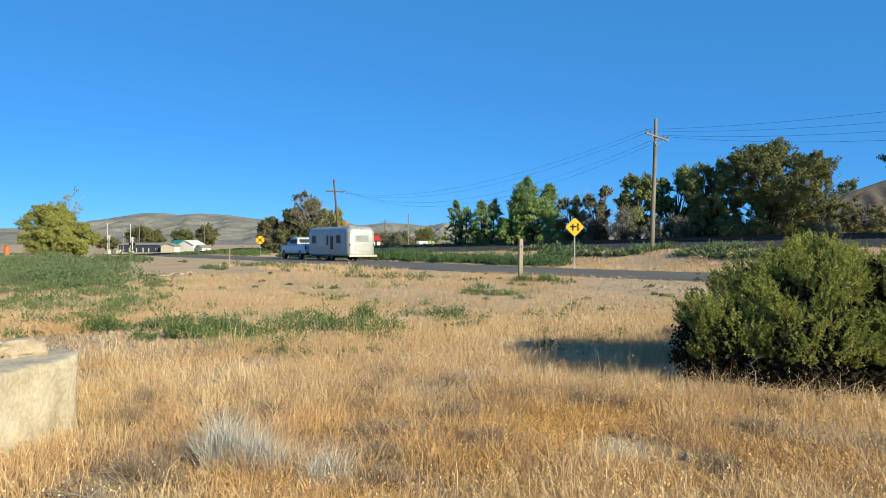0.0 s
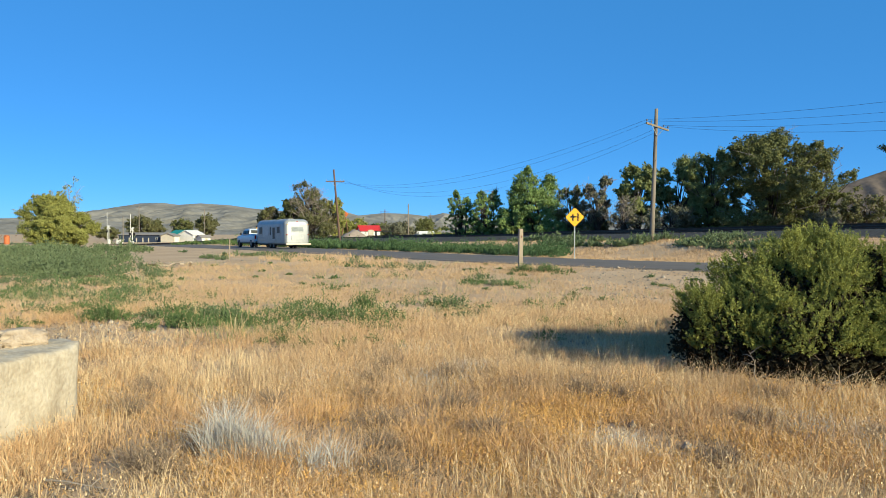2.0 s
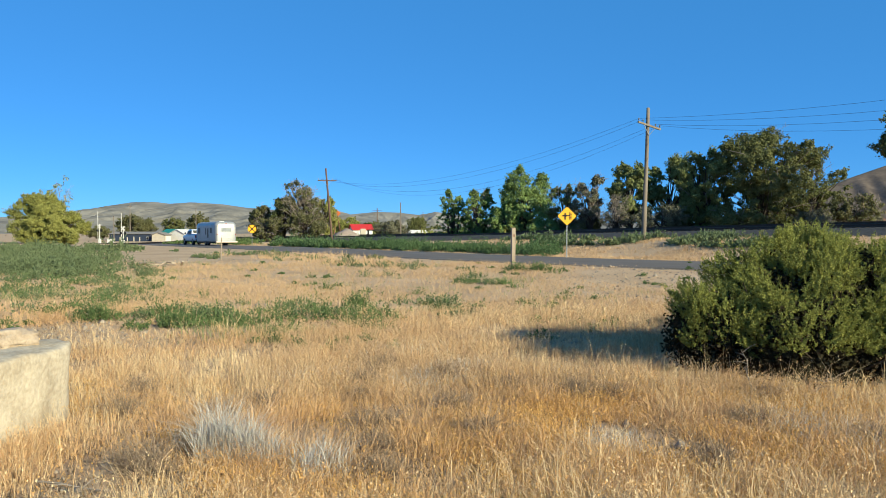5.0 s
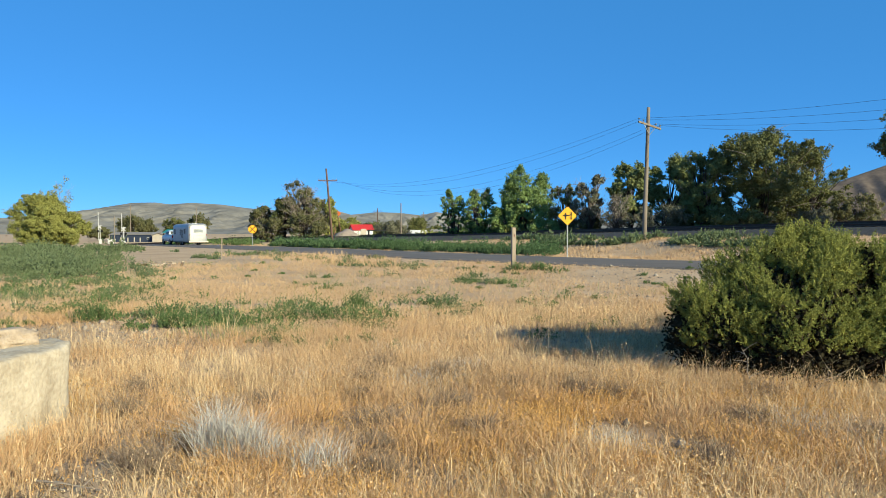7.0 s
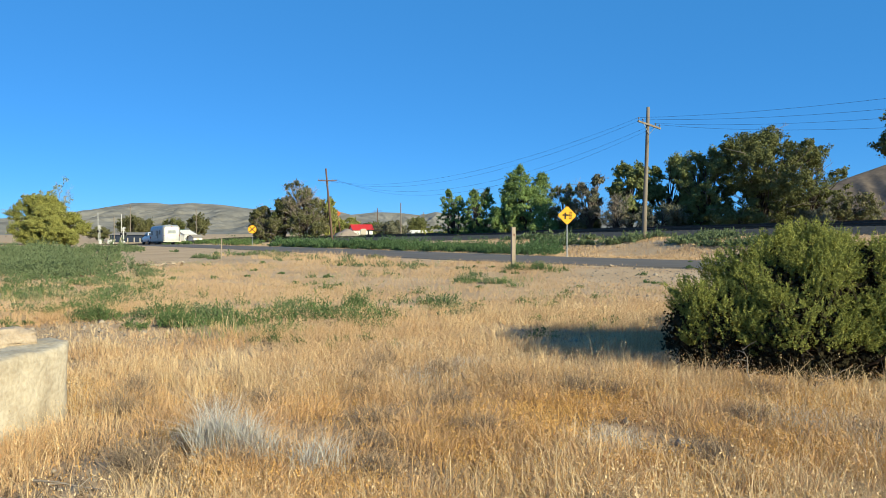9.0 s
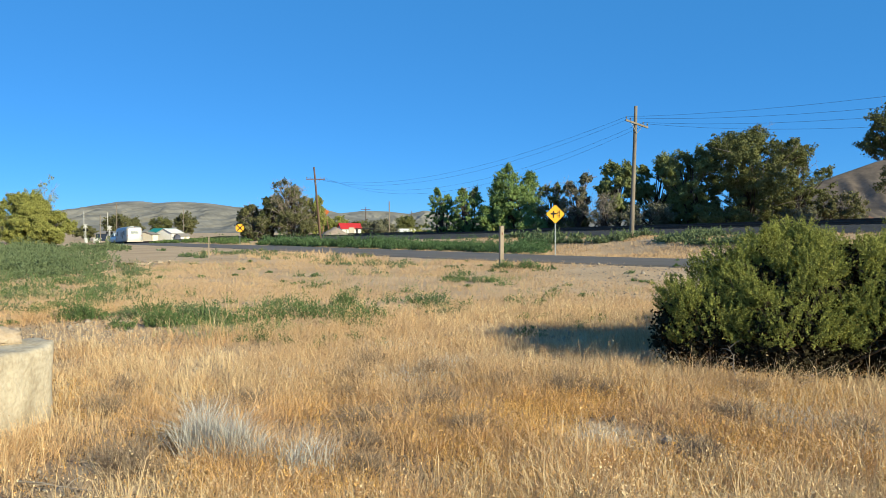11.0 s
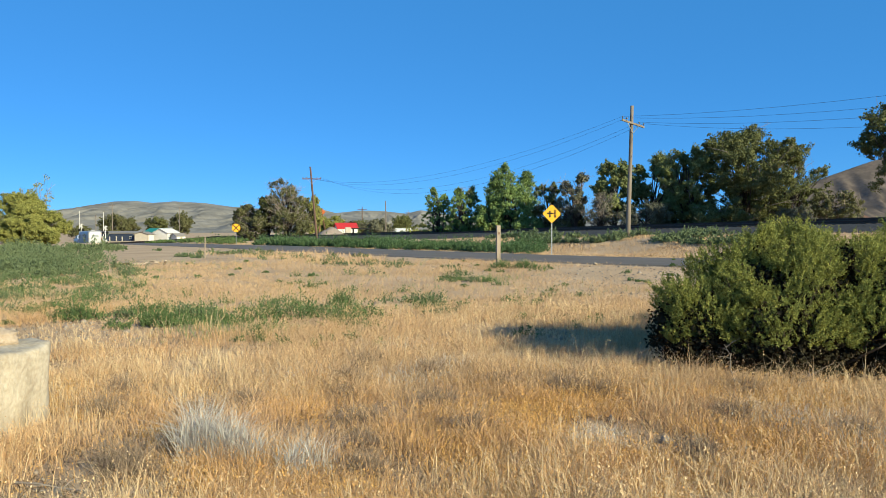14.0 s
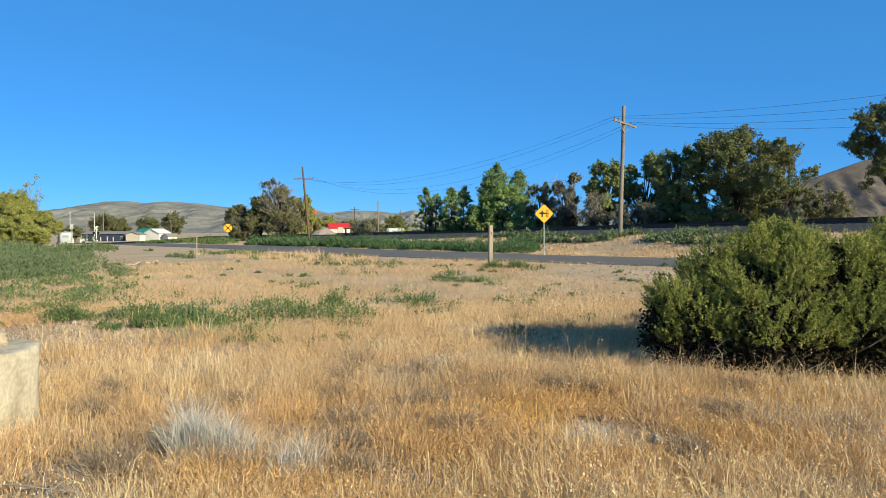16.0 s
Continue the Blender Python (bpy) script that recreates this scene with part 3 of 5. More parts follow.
def rubble(x, y, z, sx, sy, sz, yaw, seed, label="broken lump of tan concrete lying on the wall"):
    bm = bmesh.new()
    bmesh.ops.create_icosphere(bm, subdivisions=4, radius=1)
    for v in bm.verts:
        d = v.co.normalized()
        k = 1 + .35 * noise.noise(d * 1.6 + Vector((seed, 0, 0))) + .28 * noise.noise(d * 4 + Vector((0, seed, 0))) + .13 * noise.noise(d * 10) + .05 * noise.noise(d * 24)
        q = Vector((max(-.95, min(.95, d.x * k)), max(-.9, min(.9, d.y * k)), max(-.72, min(.9, d.z * k))))
        v.co = Vector((q.x * sx, q.y * sy, q.z * sz))
    ob = tagged(part("concrete_lump", bm, "rock", smooth=True), label, "rubble", group="rubble on the wall")
    ob.location, ob.rotation_euler = (x, y, z + sz * .68), (0, 0, yaw)


rubble(-3.5, 6.08, .61, .21, .13, .10, .5, 1)
rubble(-3.74, 5.86, .61, .19, .15, .085, .6, 5)
rubble(-3.66, 5.66, .61, .12, .09, .06, 1.1, 9)

# ---------------------------------------------------------------- plants
RNG = np.random.default_rng(7)


def cards(centres, size, up=0.3, long=1.6, rng=RNG, out=None, loose=0.8):
    """Leaf-shaped pairs of triangles at the centres, facing outwards where out is given: vertices and triangles."""
    n = len(centres)
    a = rng.normal(size=(n, 3))
    a[:, 2] += up
    if out is not None:
        q = out / (np.linalg.norm(out, axis=1)[:, None] + 1e-9) + rng.normal(size=(n, 3)) * loose
        q /= np.linalg.norm(q, axis=1)[:, None]
        a -= q * (a * q).sum(1)[:, None]
        b = np.cross(q, a)
    else:
        b = np.cross(a, rng.normal(size=(n, 3)))
    a /= np.linalg.norm(a, axis=1)[:, None] + 1e-9
    b /= np.linalg.norm(b, axis=1)[:, None] + 1e-9
    s = (size * rng.uniform(.6, 1.35, n))[:, None]
    c = np.asarray(centres)
    nrm = np.cross(a, b)
    v = np.stack([c - a * s * long * .5, c + b * s * .5 + nrm * s * .12, c + a * s * long * .5, c - b * s * .5 + nrm * s * .12], 1).reshape(-1, 3)
    k = np.arange(n)[:, None] * 4
    t = np.concatenate([k + [0, 1, 2], k + [0, 2, 3]])
    return v, t


def sprigs(base, dirs, length, per, leaf_len, leaf_w, rng, splay=.6, fuzz=.0, low=.0):
    """Narrow leaves set along straight shoots: vertices and triangles."""
    n = len(base)
    k = rng.uniform(low, 1, (n, per, 1))
    c = base[:, None, :] + dirs[:, None, :] * k * np.reshape(length, (n, 1, 1)) + rng.normal(size=(n, per, 3)) * fuzz
    a = dirs[:, None, :] + rng.normal(size=(n, per, 3)) * splay
    a /= np.linalg.norm(a, axis=2)[..., None] + 1e-9
    b = np.cross(a, rng.normal(size=(n, per, 3)))
    b /= np.linalg.norm(b, axis=2)[..., None] + 1e-9
    grow = rng.uniform(.6, 1.3, (n, per, 1)) * (1.2 - .5 * k)
    a = a * grow * np.reshape(np.broadcast_to(leaf_len, n), (n, 1, 1))
    b = b * grow * np.reshape(np.broadcast_to(leaf_w, n), (n, 1, 1)) * .5
    v = np.stack([c, c + a * .5 + b, c + a, c + a * .5 - b], 2).reshape(-1, 3)
    i = np.arange(n * per)[:, None] * 4
    return v, np.concatenate([i + [0, 1, 2], i + [0, 2, 3]])


def unit_rows(a):
    return a / (np.linalg.norm(a, axis=-1)[..., None] + 1e-9)


def crown_points(kind, h, w, base, n, rng):
    """Clump centres of a crown of height h and width w, gathered in billows with gaps between, or in upright spires."""
    out = []
    if kind == "spire":
        while len(out) < n:
            t = rng.uniform(0, 1) ** .8
            a = rng.uniform(0, 2 * math.pi)
            wide = math.sin(math.pi * min(.98, .1 + .88 * t ** .75)) ** .8 * (1 + .35 * math.sin(a * 2 + t * 9) + .25 * math.sin(a * 3 - t * 17))
            r = wide * w / 2 * rng.uniform(.25, 1) ** .6
            out.append((math.cos(a) * r, math.sin(a) * r, base + (h - base) * t))
        return np.array(out)
    m = max(7, int(w * 2.2))
    half = (h - base) / 2
    bill = []
    for k in range(m):
        zz = 1 - 2 * (k + .5) / m
        a = k * 2.4 + rng.normal() * .35
        rr = math.sqrt(1 - zz * zz)
        q = rng.uniform(.5, .78)
        bill.append((math.cos(a) * rr * w / 2 * q, math.sin(a) * rr * w / 2 * q, base + half + zz * half * q * rng.uniform(.85, 1.12), rng.uniform(.2, .36)))
    while len(out) < n:
        c = bill[rng.integers(m)]
        p = rng.normal(size=3)
        p /= np.linalg.norm(p)
        if p[2] < -.45 and base > .3:
            continue
        r = rng.uniform(.35, 1) ** .5 * c[3]
        out.append((c[0] + p[0] * r * w * .62, c[1] + p[1] * r * w * .62, max(base * .6, c[2] + p[2] * r * half * .95)))
    return np.array(out)


def tree(x, y, h, w, leaf, label, kind="round", base=0.12, clumps=80, leaves=55, size=0.2, bare=0, seed=1, trunk=None, name="tree",
         z=None, spires=None, category="tree", puff=None):
    rng = np.random.default_rng(seed)
    grain = 3.2
    root = tagged(new(name), label, category)
    root.location = (x, y, (height1(x, y) if z is None else z) - .1)
    pts = []
    for dx, dy, hh, ww in (spires or ((0, 0, h, w),)):
        p = crown_points(kind, hh, ww, base * hh, int(grain * clumps / len(spires or (1,))), rng)
        pts.append(p + (dx, dy, 0))
    pts = np.concatenate(pts)
    puff = puff or w * .03 + .16
    leaves = max(12, int(leaves / grain * 3.4))
    wood_v, wood_f = [], []

    def add(points, radii, n=6):
        v, f = tube(points, radii, n)
        o = len(wood_v)
        wood_v.extend(v)
        wood_f.extend([tuple(i + o for i in q) for q in f])

    r0 = trunk or h * .022 + .03
    stems = spires or ((0, 0, h, w),)
    for dx, dy, hh, ww in stems:
        add([(dx * .3, dy * .3, -.1), (dx * .7 + rng.normal() * .1, dy * .7, hh * .2), (dx + rng.normal() * .15, dy, hh * .45),
             (dx + rng.normal() * .2, dy, hh * (.93 if kind == "spire" else .75))], [r0, r0 * .8, r0 * .55, r0 * .12], 8)
    for i in range(min(len(pts), 26 + min(bare // 2, 24))):
        p = pts[i]
        k = rng.uniform(.12, .5)
        s = (0, 0, max(.2, p[2] * k))
        mid = (p[0] * .45 + rng.normal() * .2, p[1] * .45 + rng.normal() * .2, s[2] + (p[2] - s[2]) * .6)
        add([s, mid, tuple(p)], [r0 * .42, r0 * .22, r0 * .06], 5)
    link_mesh("trunk", wood_v, wood_f, "bark", root, smooth=True)
    if bare:
        bv, bf = [], []
        for i in range(bare):
            p = pts[rng.integers(len(pts))]
            q = p + rng.normal(size=3) * (.5, .5, .25) * w * .22 + (0, 0, h * .02)
            v, f = tube([tuple(p * (.6, .6, .8)), tuple((p + q) / 2 + rng.normal(size=3) * .1), tuple(q)], [.03, .02, .008], 4)
            o = len(bv)
            bv.extend(v)
            bf.extend([tuple(j + o for j in g) for g in f])
            for _ in range(4):
                a = p + (q - p) * rng.uniform(.3, 1)
                b = a + rng.normal(size=3) * .35 + (0, 0, .2)
                v, f = tube([tuple(a), tuple(b)], [.014, .005], 3)
                o = len(bv)
                bv.extend(v)
                bf.extend([tuple(j + o for j in g) for g in f])
        tagged(link_mesh("dead_wood", bv, bf, "dead", root), kind="stuff")
    u = unit_rows(rng.normal(size=(len(pts) * leaves, 3)))
    rr = np.repeat(rng.uniform(.5, 1.3, len(pts)), leaves)[:, None] * puff * rng.uniform(.1, 1.05, (len(u), 1)) ** .5
    mid = np.array([0, 0, h * .5])
    spray = unit_rows(unit_rows(pts - mid) + rng.normal(size=(len(pts), 3)) * .8 + (0, 0, .35))
    reach = np.repeat(spray * rng.uniform(.4, 1.9, (len(pts), 1)) * puff, leaves, 0) * rng.uniform(-.5, 1, (len(u), 1))
    c = np.repeat(pts, leaves, 0) + u * rr * (1, 1, .8) * .85 + reach
    c[:, 2] = np.maximum(c[:, 2], .08)
    v, t = cards(c, size * .7, rng=rng, out=(c - mid) / (w * .5) + u * 1.1 + (0, 0, .25), loose=.6)
    fast_mesh("crown", v, t, leaf, root)
    return root


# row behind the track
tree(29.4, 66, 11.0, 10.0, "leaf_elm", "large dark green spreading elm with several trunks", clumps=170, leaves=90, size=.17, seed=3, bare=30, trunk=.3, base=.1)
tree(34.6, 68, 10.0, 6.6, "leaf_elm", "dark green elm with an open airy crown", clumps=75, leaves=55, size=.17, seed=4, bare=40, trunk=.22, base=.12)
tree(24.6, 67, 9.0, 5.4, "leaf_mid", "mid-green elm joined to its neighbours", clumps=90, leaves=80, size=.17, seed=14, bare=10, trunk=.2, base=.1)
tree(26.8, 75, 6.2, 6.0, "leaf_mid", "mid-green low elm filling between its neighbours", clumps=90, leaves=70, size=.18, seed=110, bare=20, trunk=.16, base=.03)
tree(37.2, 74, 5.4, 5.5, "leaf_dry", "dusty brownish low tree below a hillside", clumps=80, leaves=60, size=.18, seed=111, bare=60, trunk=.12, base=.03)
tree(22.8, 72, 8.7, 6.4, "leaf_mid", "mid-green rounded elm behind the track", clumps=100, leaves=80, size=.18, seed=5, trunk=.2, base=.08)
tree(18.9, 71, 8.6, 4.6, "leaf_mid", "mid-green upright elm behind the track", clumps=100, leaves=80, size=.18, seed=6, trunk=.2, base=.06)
tree(15.2, 72, 6.7, 3.4, "leaf_grey", "half-bare grey-green tree with brown dead twigs", clumps=55, leaves=60, size=.16, seed=7, bare=90, base=.1)
tree(17.0, 69, 4.6, 3.2, "leaf_grey", "leafless brown-grey thicket behind the track", clumps=26, leaves=26, size=.13, seed=8, bare=150, base=.05, category="shrub")
tree(13.2, 75, 6.2, 3.0, "leaf_elm", "thin dark half-bare tree behind the track", clumps=40, leaves=45, size=.16, seed=9, bare=60, base=.06)
tree(9.8, 80, 8.4, 5.0, "leaf_green", "bright green full poplar", clumps=260, leaves=60, size=.15, seed=10, puff=.3, kind="spire", base=.05,
     spires=((-.6, 0, 7.9, 4.2), (1.7, .4, 7.2, 3.0), (.4, -.8, 5.6, 5.6), (-1.6, .3, 6.6, 2.6)))
tree(7.6, 79, 4.2, 3.8, "leaf_green", "low bright green poplar sucker growth", clumps=60, leaves=80, size=.18, seed=11, base=.03)
tree(4.9, 82, 6.4, 3.0, "leaf_green", "young bright green poplar with two tops", clumps=120, leaves=50, size=.14, seed=12, puff=.2, kind="spire", base=.05, bare=30,
     spires=((-.6, 0, 5.6, 2.6), (.9, .2, 5.7, 2.2)))
tree(2.2, 85, 6.2, 2.6, "leaf_green", "young bright green poplar with two slim tops", clumps=120, leaves=50, size=.14, seed=13, puff=.2, kind="spire", base=.05,
     spires=((-.7, 0, 5.9, 2.2), (.6, .2, 5.2, 2.0), (1.6, .2, 3.2, 2.0)))
tree(36.0, 53, 11.0, 7.2, "leaf_elm", "large dark green elm overhanging the bank", clumps=130, leaves=80, size=.16, seed=15, bare=20, trunk=.28, base=.3)
tree(35.5, 62, 5.0, 5.0, "leaf_dry", "low brownish shrub with dry leaves", clumps=50, leaves=55, size=.15, seed=16, bare=60, base=.05, category="shrub")
tree(31.6, 61, 3.2, 4.2, "leaf_grey", "low grey-green shrub behind the track", clumps=50, leaves=50, size=.14, seed=17, bare=20, base=.03, category="shrub")
tree(26.0, 63, 3.2, 5.2, "leaf_elm", "low dark undergrowth behind the track", clumps=60, leaves=60, size=.15, seed=18, bare=20, base=.03, category="shrub")
tree(20.5, 66.5, 3.4, 5.6, "leaf_grey", "dusty grey-green undergrowth behind the track", clumps=60, leaves=55, size=.15, seed=19, bare=30, base=.03, category="shrub")
tree(24.2, 67.5, 3.4, 6, "leaf_elm", "dark green undergrowth below the elms", clumps=70, leaves=60, size=.16, seed=101, bare=20, base=.0, category="shrub")
tree(29.5, 68.5, 3.6, 6.5, "leaf_dry", "dusty dry undergrowth below the elms", clumps=70, leaves=60, size=.16, seed=102, bare=40, base=.0, category="shrub")
tree(33.8, 67, 3.2, 6, "leaf_elm", "dark green undergrowth below the elms", clumps=70, leaves=60, size=.16, seed=103, bare=20, base=.0, category="shrub")
tree(38.5, 66, 3.4, 6, "leaf_grey", "grey-green undergrowth below the elms", clumps=70, leaves=60, size=.16, seed=104, bare=30, base=.0, category="shrub")
tree(14.8, 74, 3.0, 5, "leaf_dry", "dusty brown undergrowth behind the track", clumps=70, leaves=60, size=.16, seed=105, bare=40, base=.0, category="shrub")
tree(11.5, 76, 2.6, 4, "leaf_green", "bright green low growth by poplars", clumps=70, leaves=60, size=.16, seed=106, bare=5, base=.0, category="shrub")
# cluster past the second pole
tree(-27.5, 116, 6.6, 4.2, "leaf_dry", "dusty olive half-dry tree", clumps=70, leaves=60, size=.2, seed=20, bare=60, base=.06)
tree(-23.6, 115, 7.8, 4.8, "leaf_elm", "dark green elm among half-dry trees", clumps=90, leaves=75, size=.2, seed=21, bare=30, base=.05)
tree(-20.2, 114, 9.6, 7.6, "leaf_dry", "tall half-dead elm with bare grey branches", clumps=64, leaves=50, size=.2, seed=22, bare=420, base=.05)
tree(-17.2, 116, 8.0, 4.0, "leaf_yellow", "olive green half-dry tree", clumps=70, leaves=60, size=.2, seed=23, bare=50, base=.05)
tree(-19.5, 111, 4.6, 6.5, "leaf_dry", "dense dry shrubs under the trees", clumps=60, leaves=60, size=.2, seed=24, bare=60, base=.03, category="shrub")
tree(-25.5, 112, 4.2, 5.0, "leaf_dry", "dense dry shrubs under the trees", clumps=50, leaves=60, size=.2, seed=25, bare=60, base=.03, category="shrub")
# by the crossing road
tree(-35.0, 66, 5.9, 5.2, "leaf_yellow", "broad yellow-green willow shrub", clumps=190, leaves=110, size=.11, seed=26, base=.02, bare=8, category="shrub")
tree(-32.6, 65, 3.9, 3.6, "leaf_yellow", "low yellow-green willow shrub", clumps=110, leaves=100, size=.11, seed=27, base=.02, category="shrub")
tree(-34.4, 68, 7.0, 2.6, "leaf_yellow", "thin sparse upright sapling above a willow", clumps=14, leaves=12, size=.12, seed=28, base=.45, bare=4, trunk=.03)
tree(-34.2, 64.5, 3.4, 5.0, "leaf_yellow", "low spreading yellow-green willow growth", clumps=110, leaves=90, size=.11, seed=30, base=.0, category="shrub")
# far trees
for k, (rx, d, h, w, leaf, sd) in enumerate(((-.412, 230, 8.6, 9.5, "leaf_dry", 31), (-.392, 238, 7.0, 6.5, "leaf_dry", 33), (-.355, 245, 7.2, 8.0, "leaf_elm", 34), (-.321, 235, 8.6, 8.0, "leaf_dry", 35),
                                            (-.122, 165, 5.8, 7.0, "leaf_yellow", 36), (-.085, 175, 5.0, 6.0, "leaf_elm", 37), (-.060, 160, 4.8, 7.5, "leaf_grey", 38),
                                            (-.025, 200, 6.8, 6.5, "leaf_elm", 39), (-.455, 225, 4.2, 7.0, "leaf_dry", 41), (.0, 230, 4.2, 9.0, "leaf_elm", 42))):
    tree(rx * d, d, h, w, leaf, "distant dusty green tree near houses", clumps=70, leaves=50, size=.3, seed=sd, base=.1, puff=.6)


def bush(x, y, lobes, clumps, label, seed, leaf="bush"):
    """A dense shrub: woody stems, dead leaves inside coloured near black as painted shade, and outside clumps of
    upright leafy shoots with dark gaps between.
    """
    rng = np.random.default_rng(seed)
    root = tagged(new("bush"), label, "bush", group="greasewood bushes")
    root.location = (x, y, height1(x, y))
    lobes = np.array(lobes)
    weights = lobes[:, 3] * lobes[:, 5]
    L = lobes[rng.choice(len(lobes), clumps, p=weights / weights.sum())]
    d = rng.normal(size=(clumps, 3))
    d[:, 2] = np.where(d[:, 2] < -.3, -d[:, 2], d[:, 2])
    d = unit_rows(d)
    centre = L[:, :3] + d * L[:, 3:] * rng.uniform(.74, 1.05, (clumps, 1))
    deep = (np.linalg.norm((centre[:, None, :] - lobes[None, :, :3]) / lobes[None, :, 3:], axis=2) < .66).any(1)
    ok = ~deep & (centre[:, 2] > .1) & (rng.uniform(0, 1, clumps) < .35 + .65 * step_up(centre[:, 2], .2, .7))
    centre, d = centre[ok], d[ok]
    n, per = len(centre), 44
    size = rng.uniform(.09, .2, n)
    u = unit_rows(rng.normal(size=(n, per, 3)))
    base = (centre[:, None, :] + u * (size[:, None] * rng.uniform(.2, 1, (n, per)) ** .6)[..., None] * (1, 1, 1.25)).reshape(-1, 3)
    way = unit_rows(d[:, None, :] * .5 + u * .55 + rng.normal(size=(n, per, 3)) * .15 + (0, 0, .75)).reshape(-1, 3)
    keep = base[:, 2] > .04
    base, way = base[keep], way[keep]
    v, t = sprigs(base, way, rng.uniform(.06, .17, len(base)), 30, .027, .0105, rng, splay=.7, fuzz=.006)
    fast_mesh("foliage", v, t, leaf, root)
    # dead inner leaves whose near-black colour paints shade into the gaps
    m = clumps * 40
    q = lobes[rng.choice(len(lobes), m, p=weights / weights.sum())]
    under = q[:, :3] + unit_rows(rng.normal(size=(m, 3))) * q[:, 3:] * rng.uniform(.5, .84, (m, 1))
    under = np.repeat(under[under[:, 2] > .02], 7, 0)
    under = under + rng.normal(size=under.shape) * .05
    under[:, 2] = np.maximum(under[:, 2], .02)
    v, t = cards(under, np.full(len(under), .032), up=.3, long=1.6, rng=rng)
    fast_mesh("dead_underleaf", v, t, "inner_shade_leaf", root)
    wv, wf = [], []
    for i in range(420):
        p = base[rng.integers(len(base))]
        a = (rng.normal() * .25 + p[0] * .3, rng.normal() * .25 + p[1] * .3, 0)
        vv, ff = tube([a, tuple((np.array(a) + p) / 2 + rng.normal(size=3) * .08), tuple(p)], [.016, .01, .004], 4)
        o = len(wv)
        wv.extend(vv)
        wf.extend([tuple(j + o for j in g) for g in ff])
    tagged(link_mesh("woody_core", wv, wf, "bush_wood", root), kind="stuff")


bush(4.05, 8.05, [(0, 0, .56, 1.25, 1.0, .72), (-.95, -.1, .36, .7, .75, .55), (.15, .3, .86, .95, .75, .58), (.85, -.6, .42, .85, .6, .68), (-.3, -.6, .34, .8, .55, .55),
                 (1.2, .2, .62, .8, .7, .62), (.5, -.2, .9, .6, .6, .5)], 330, "dense yellow-green greasewood bush rounded in dry grass", 51)
bush(6.9, 9.4, [(0, 0, .75, 1.3, 1.1, .85), (-.9, -.3, .55, .8, .75, .72), (.6, -.7, .5, .9, .65, .7)], 170, "tall dense green greasewood bush beside another", 52)

# ---------------------------------------------------------------- grass and weeds


def blades(pos, h, w, lean, rng, droop=.35, out=None):
    """Bent tapering blades: five vertices and three triangles each."""
    n = len(pos)
    a = rng.uniform(0, 2 * math.pi, n)
    side = np.stack([np.cos(a), np.sin(a), np.zeros(n)], 1) * (w / 2)[:, None]
    b = rng.uniform(0, 2 * math.pi, n)
    if out is not None:
        b = np.arctan2(out[:, 1], out[:, 0]) + rng.normal(size=n) * .9
    ln = np.stack([np.cos(b), np.sin(b), np.zeros(n)], 1) * (lean * h)[:, None]
    up = np.zeros((n, 3))
    up[:, 2] = h
    mid = pos + ln * .4 + up * .6
    tip = pos + ln * (1 + droop) + up * (1 - droop * .25 * lean[:, None] * 2)
    v = np.stack([pos - side, pos + side, mid - side * .75, mid + side * .75, tip], 1).reshape(-1, 3)
    k = np.arange(n)[:, None] * 5
    t = np.concatenate([k + [0, 1, 3], k + [0, 3, 2], k + [2, 3, 4]])
    return v, t


def scatter(n, dmin, dmax, amin, amax, rng, power=1.0):
    """Points on the land, thinner with distance: distances dmin to dmax, bearings amin to amax (x over y)."""
    u = rng.uniform(0, 1, n)
    d = dmin * (dmax / dmin) ** (u ** power)
    a = rng.uniform(amin, amax, n)
    return a * d, d


def inside(x, y, cx, cy, rx, ry):
    return ((x - cx) / rx) ** 2 + ((y - cy) / ry) ** 2


def bare(x, y):
    """How bare the earth is, 0 to 1: the pull-off by the road, its shoulders, patches in the field."""
    dr, _ = to_line(x, y, ROAD)
    b = np.clip(1.5 - inside(x, y, 8.5, 24.5, 5.0, 5.0), 0, 1)
    b = np.maximum(b, np.clip(1.35 - inside(x, y, -5.6, 11.3, 1.7, 1.6), 0, 1) * .9)
    b = np.maximum(b, np.clip(1.3 - inside(x, y, -2.1, 4.5, .7, .85), 0, 1) * .9)
    b = np.maximum(b, np.clip(1.35 - inside(x, y, -14, 36, 9, 5), 0, 1) * .35)
    b = np.maximum(b, np.clip((5.8 - np.abs(dr)) / 2.0, 0, 1))
    b = np.maximum(b, .75 * step_up(wobble(x, y, 2.4, 4), .45, .9) * step_up(y, 7, 12))
    return b


BUSHES = ((4.2, 8.15, 1.95, 1.25), (6.9, 9.4, 1.8, 1.4), (-3.9, 4.7, .75, 1.7))


def free(x, y):
    ok = np.ones(len(x), bool)
    for cx, cy, rx, ry in BUSHES[:2]:
        ok &= inside(x, y, cx, cy, rx * .8, ry * .8) > 1
    wall = (x > -4.4) & (x < -3.0 - (6 - y) * .12) & (y < 6.35) & (x < -3.02)
    return ok & ~wall


def green_zone(x, y):
    """Where green weeds take over from straw, 0 to 1."""
    g = np.clip(1.4 - inside(x, y, -3.0, 13.2, 2.5, 1.9), 0, 1)
    g = np.maximum(g, np.clip(1.3 - inside(x, y, -.2, 15.5, 1.0, 2.5), 0, 1) * .8)
    g = np.maximum(g, step_up(-x - .28 * y, 0.5, 4) * step_up(y, 13, 19) * .8)
    g = np.maximum(g, np.clip(1.3 - inside(x, y, 1.6, 22.5, 1.6, 2.2), 0, 1) * .8)
    return g


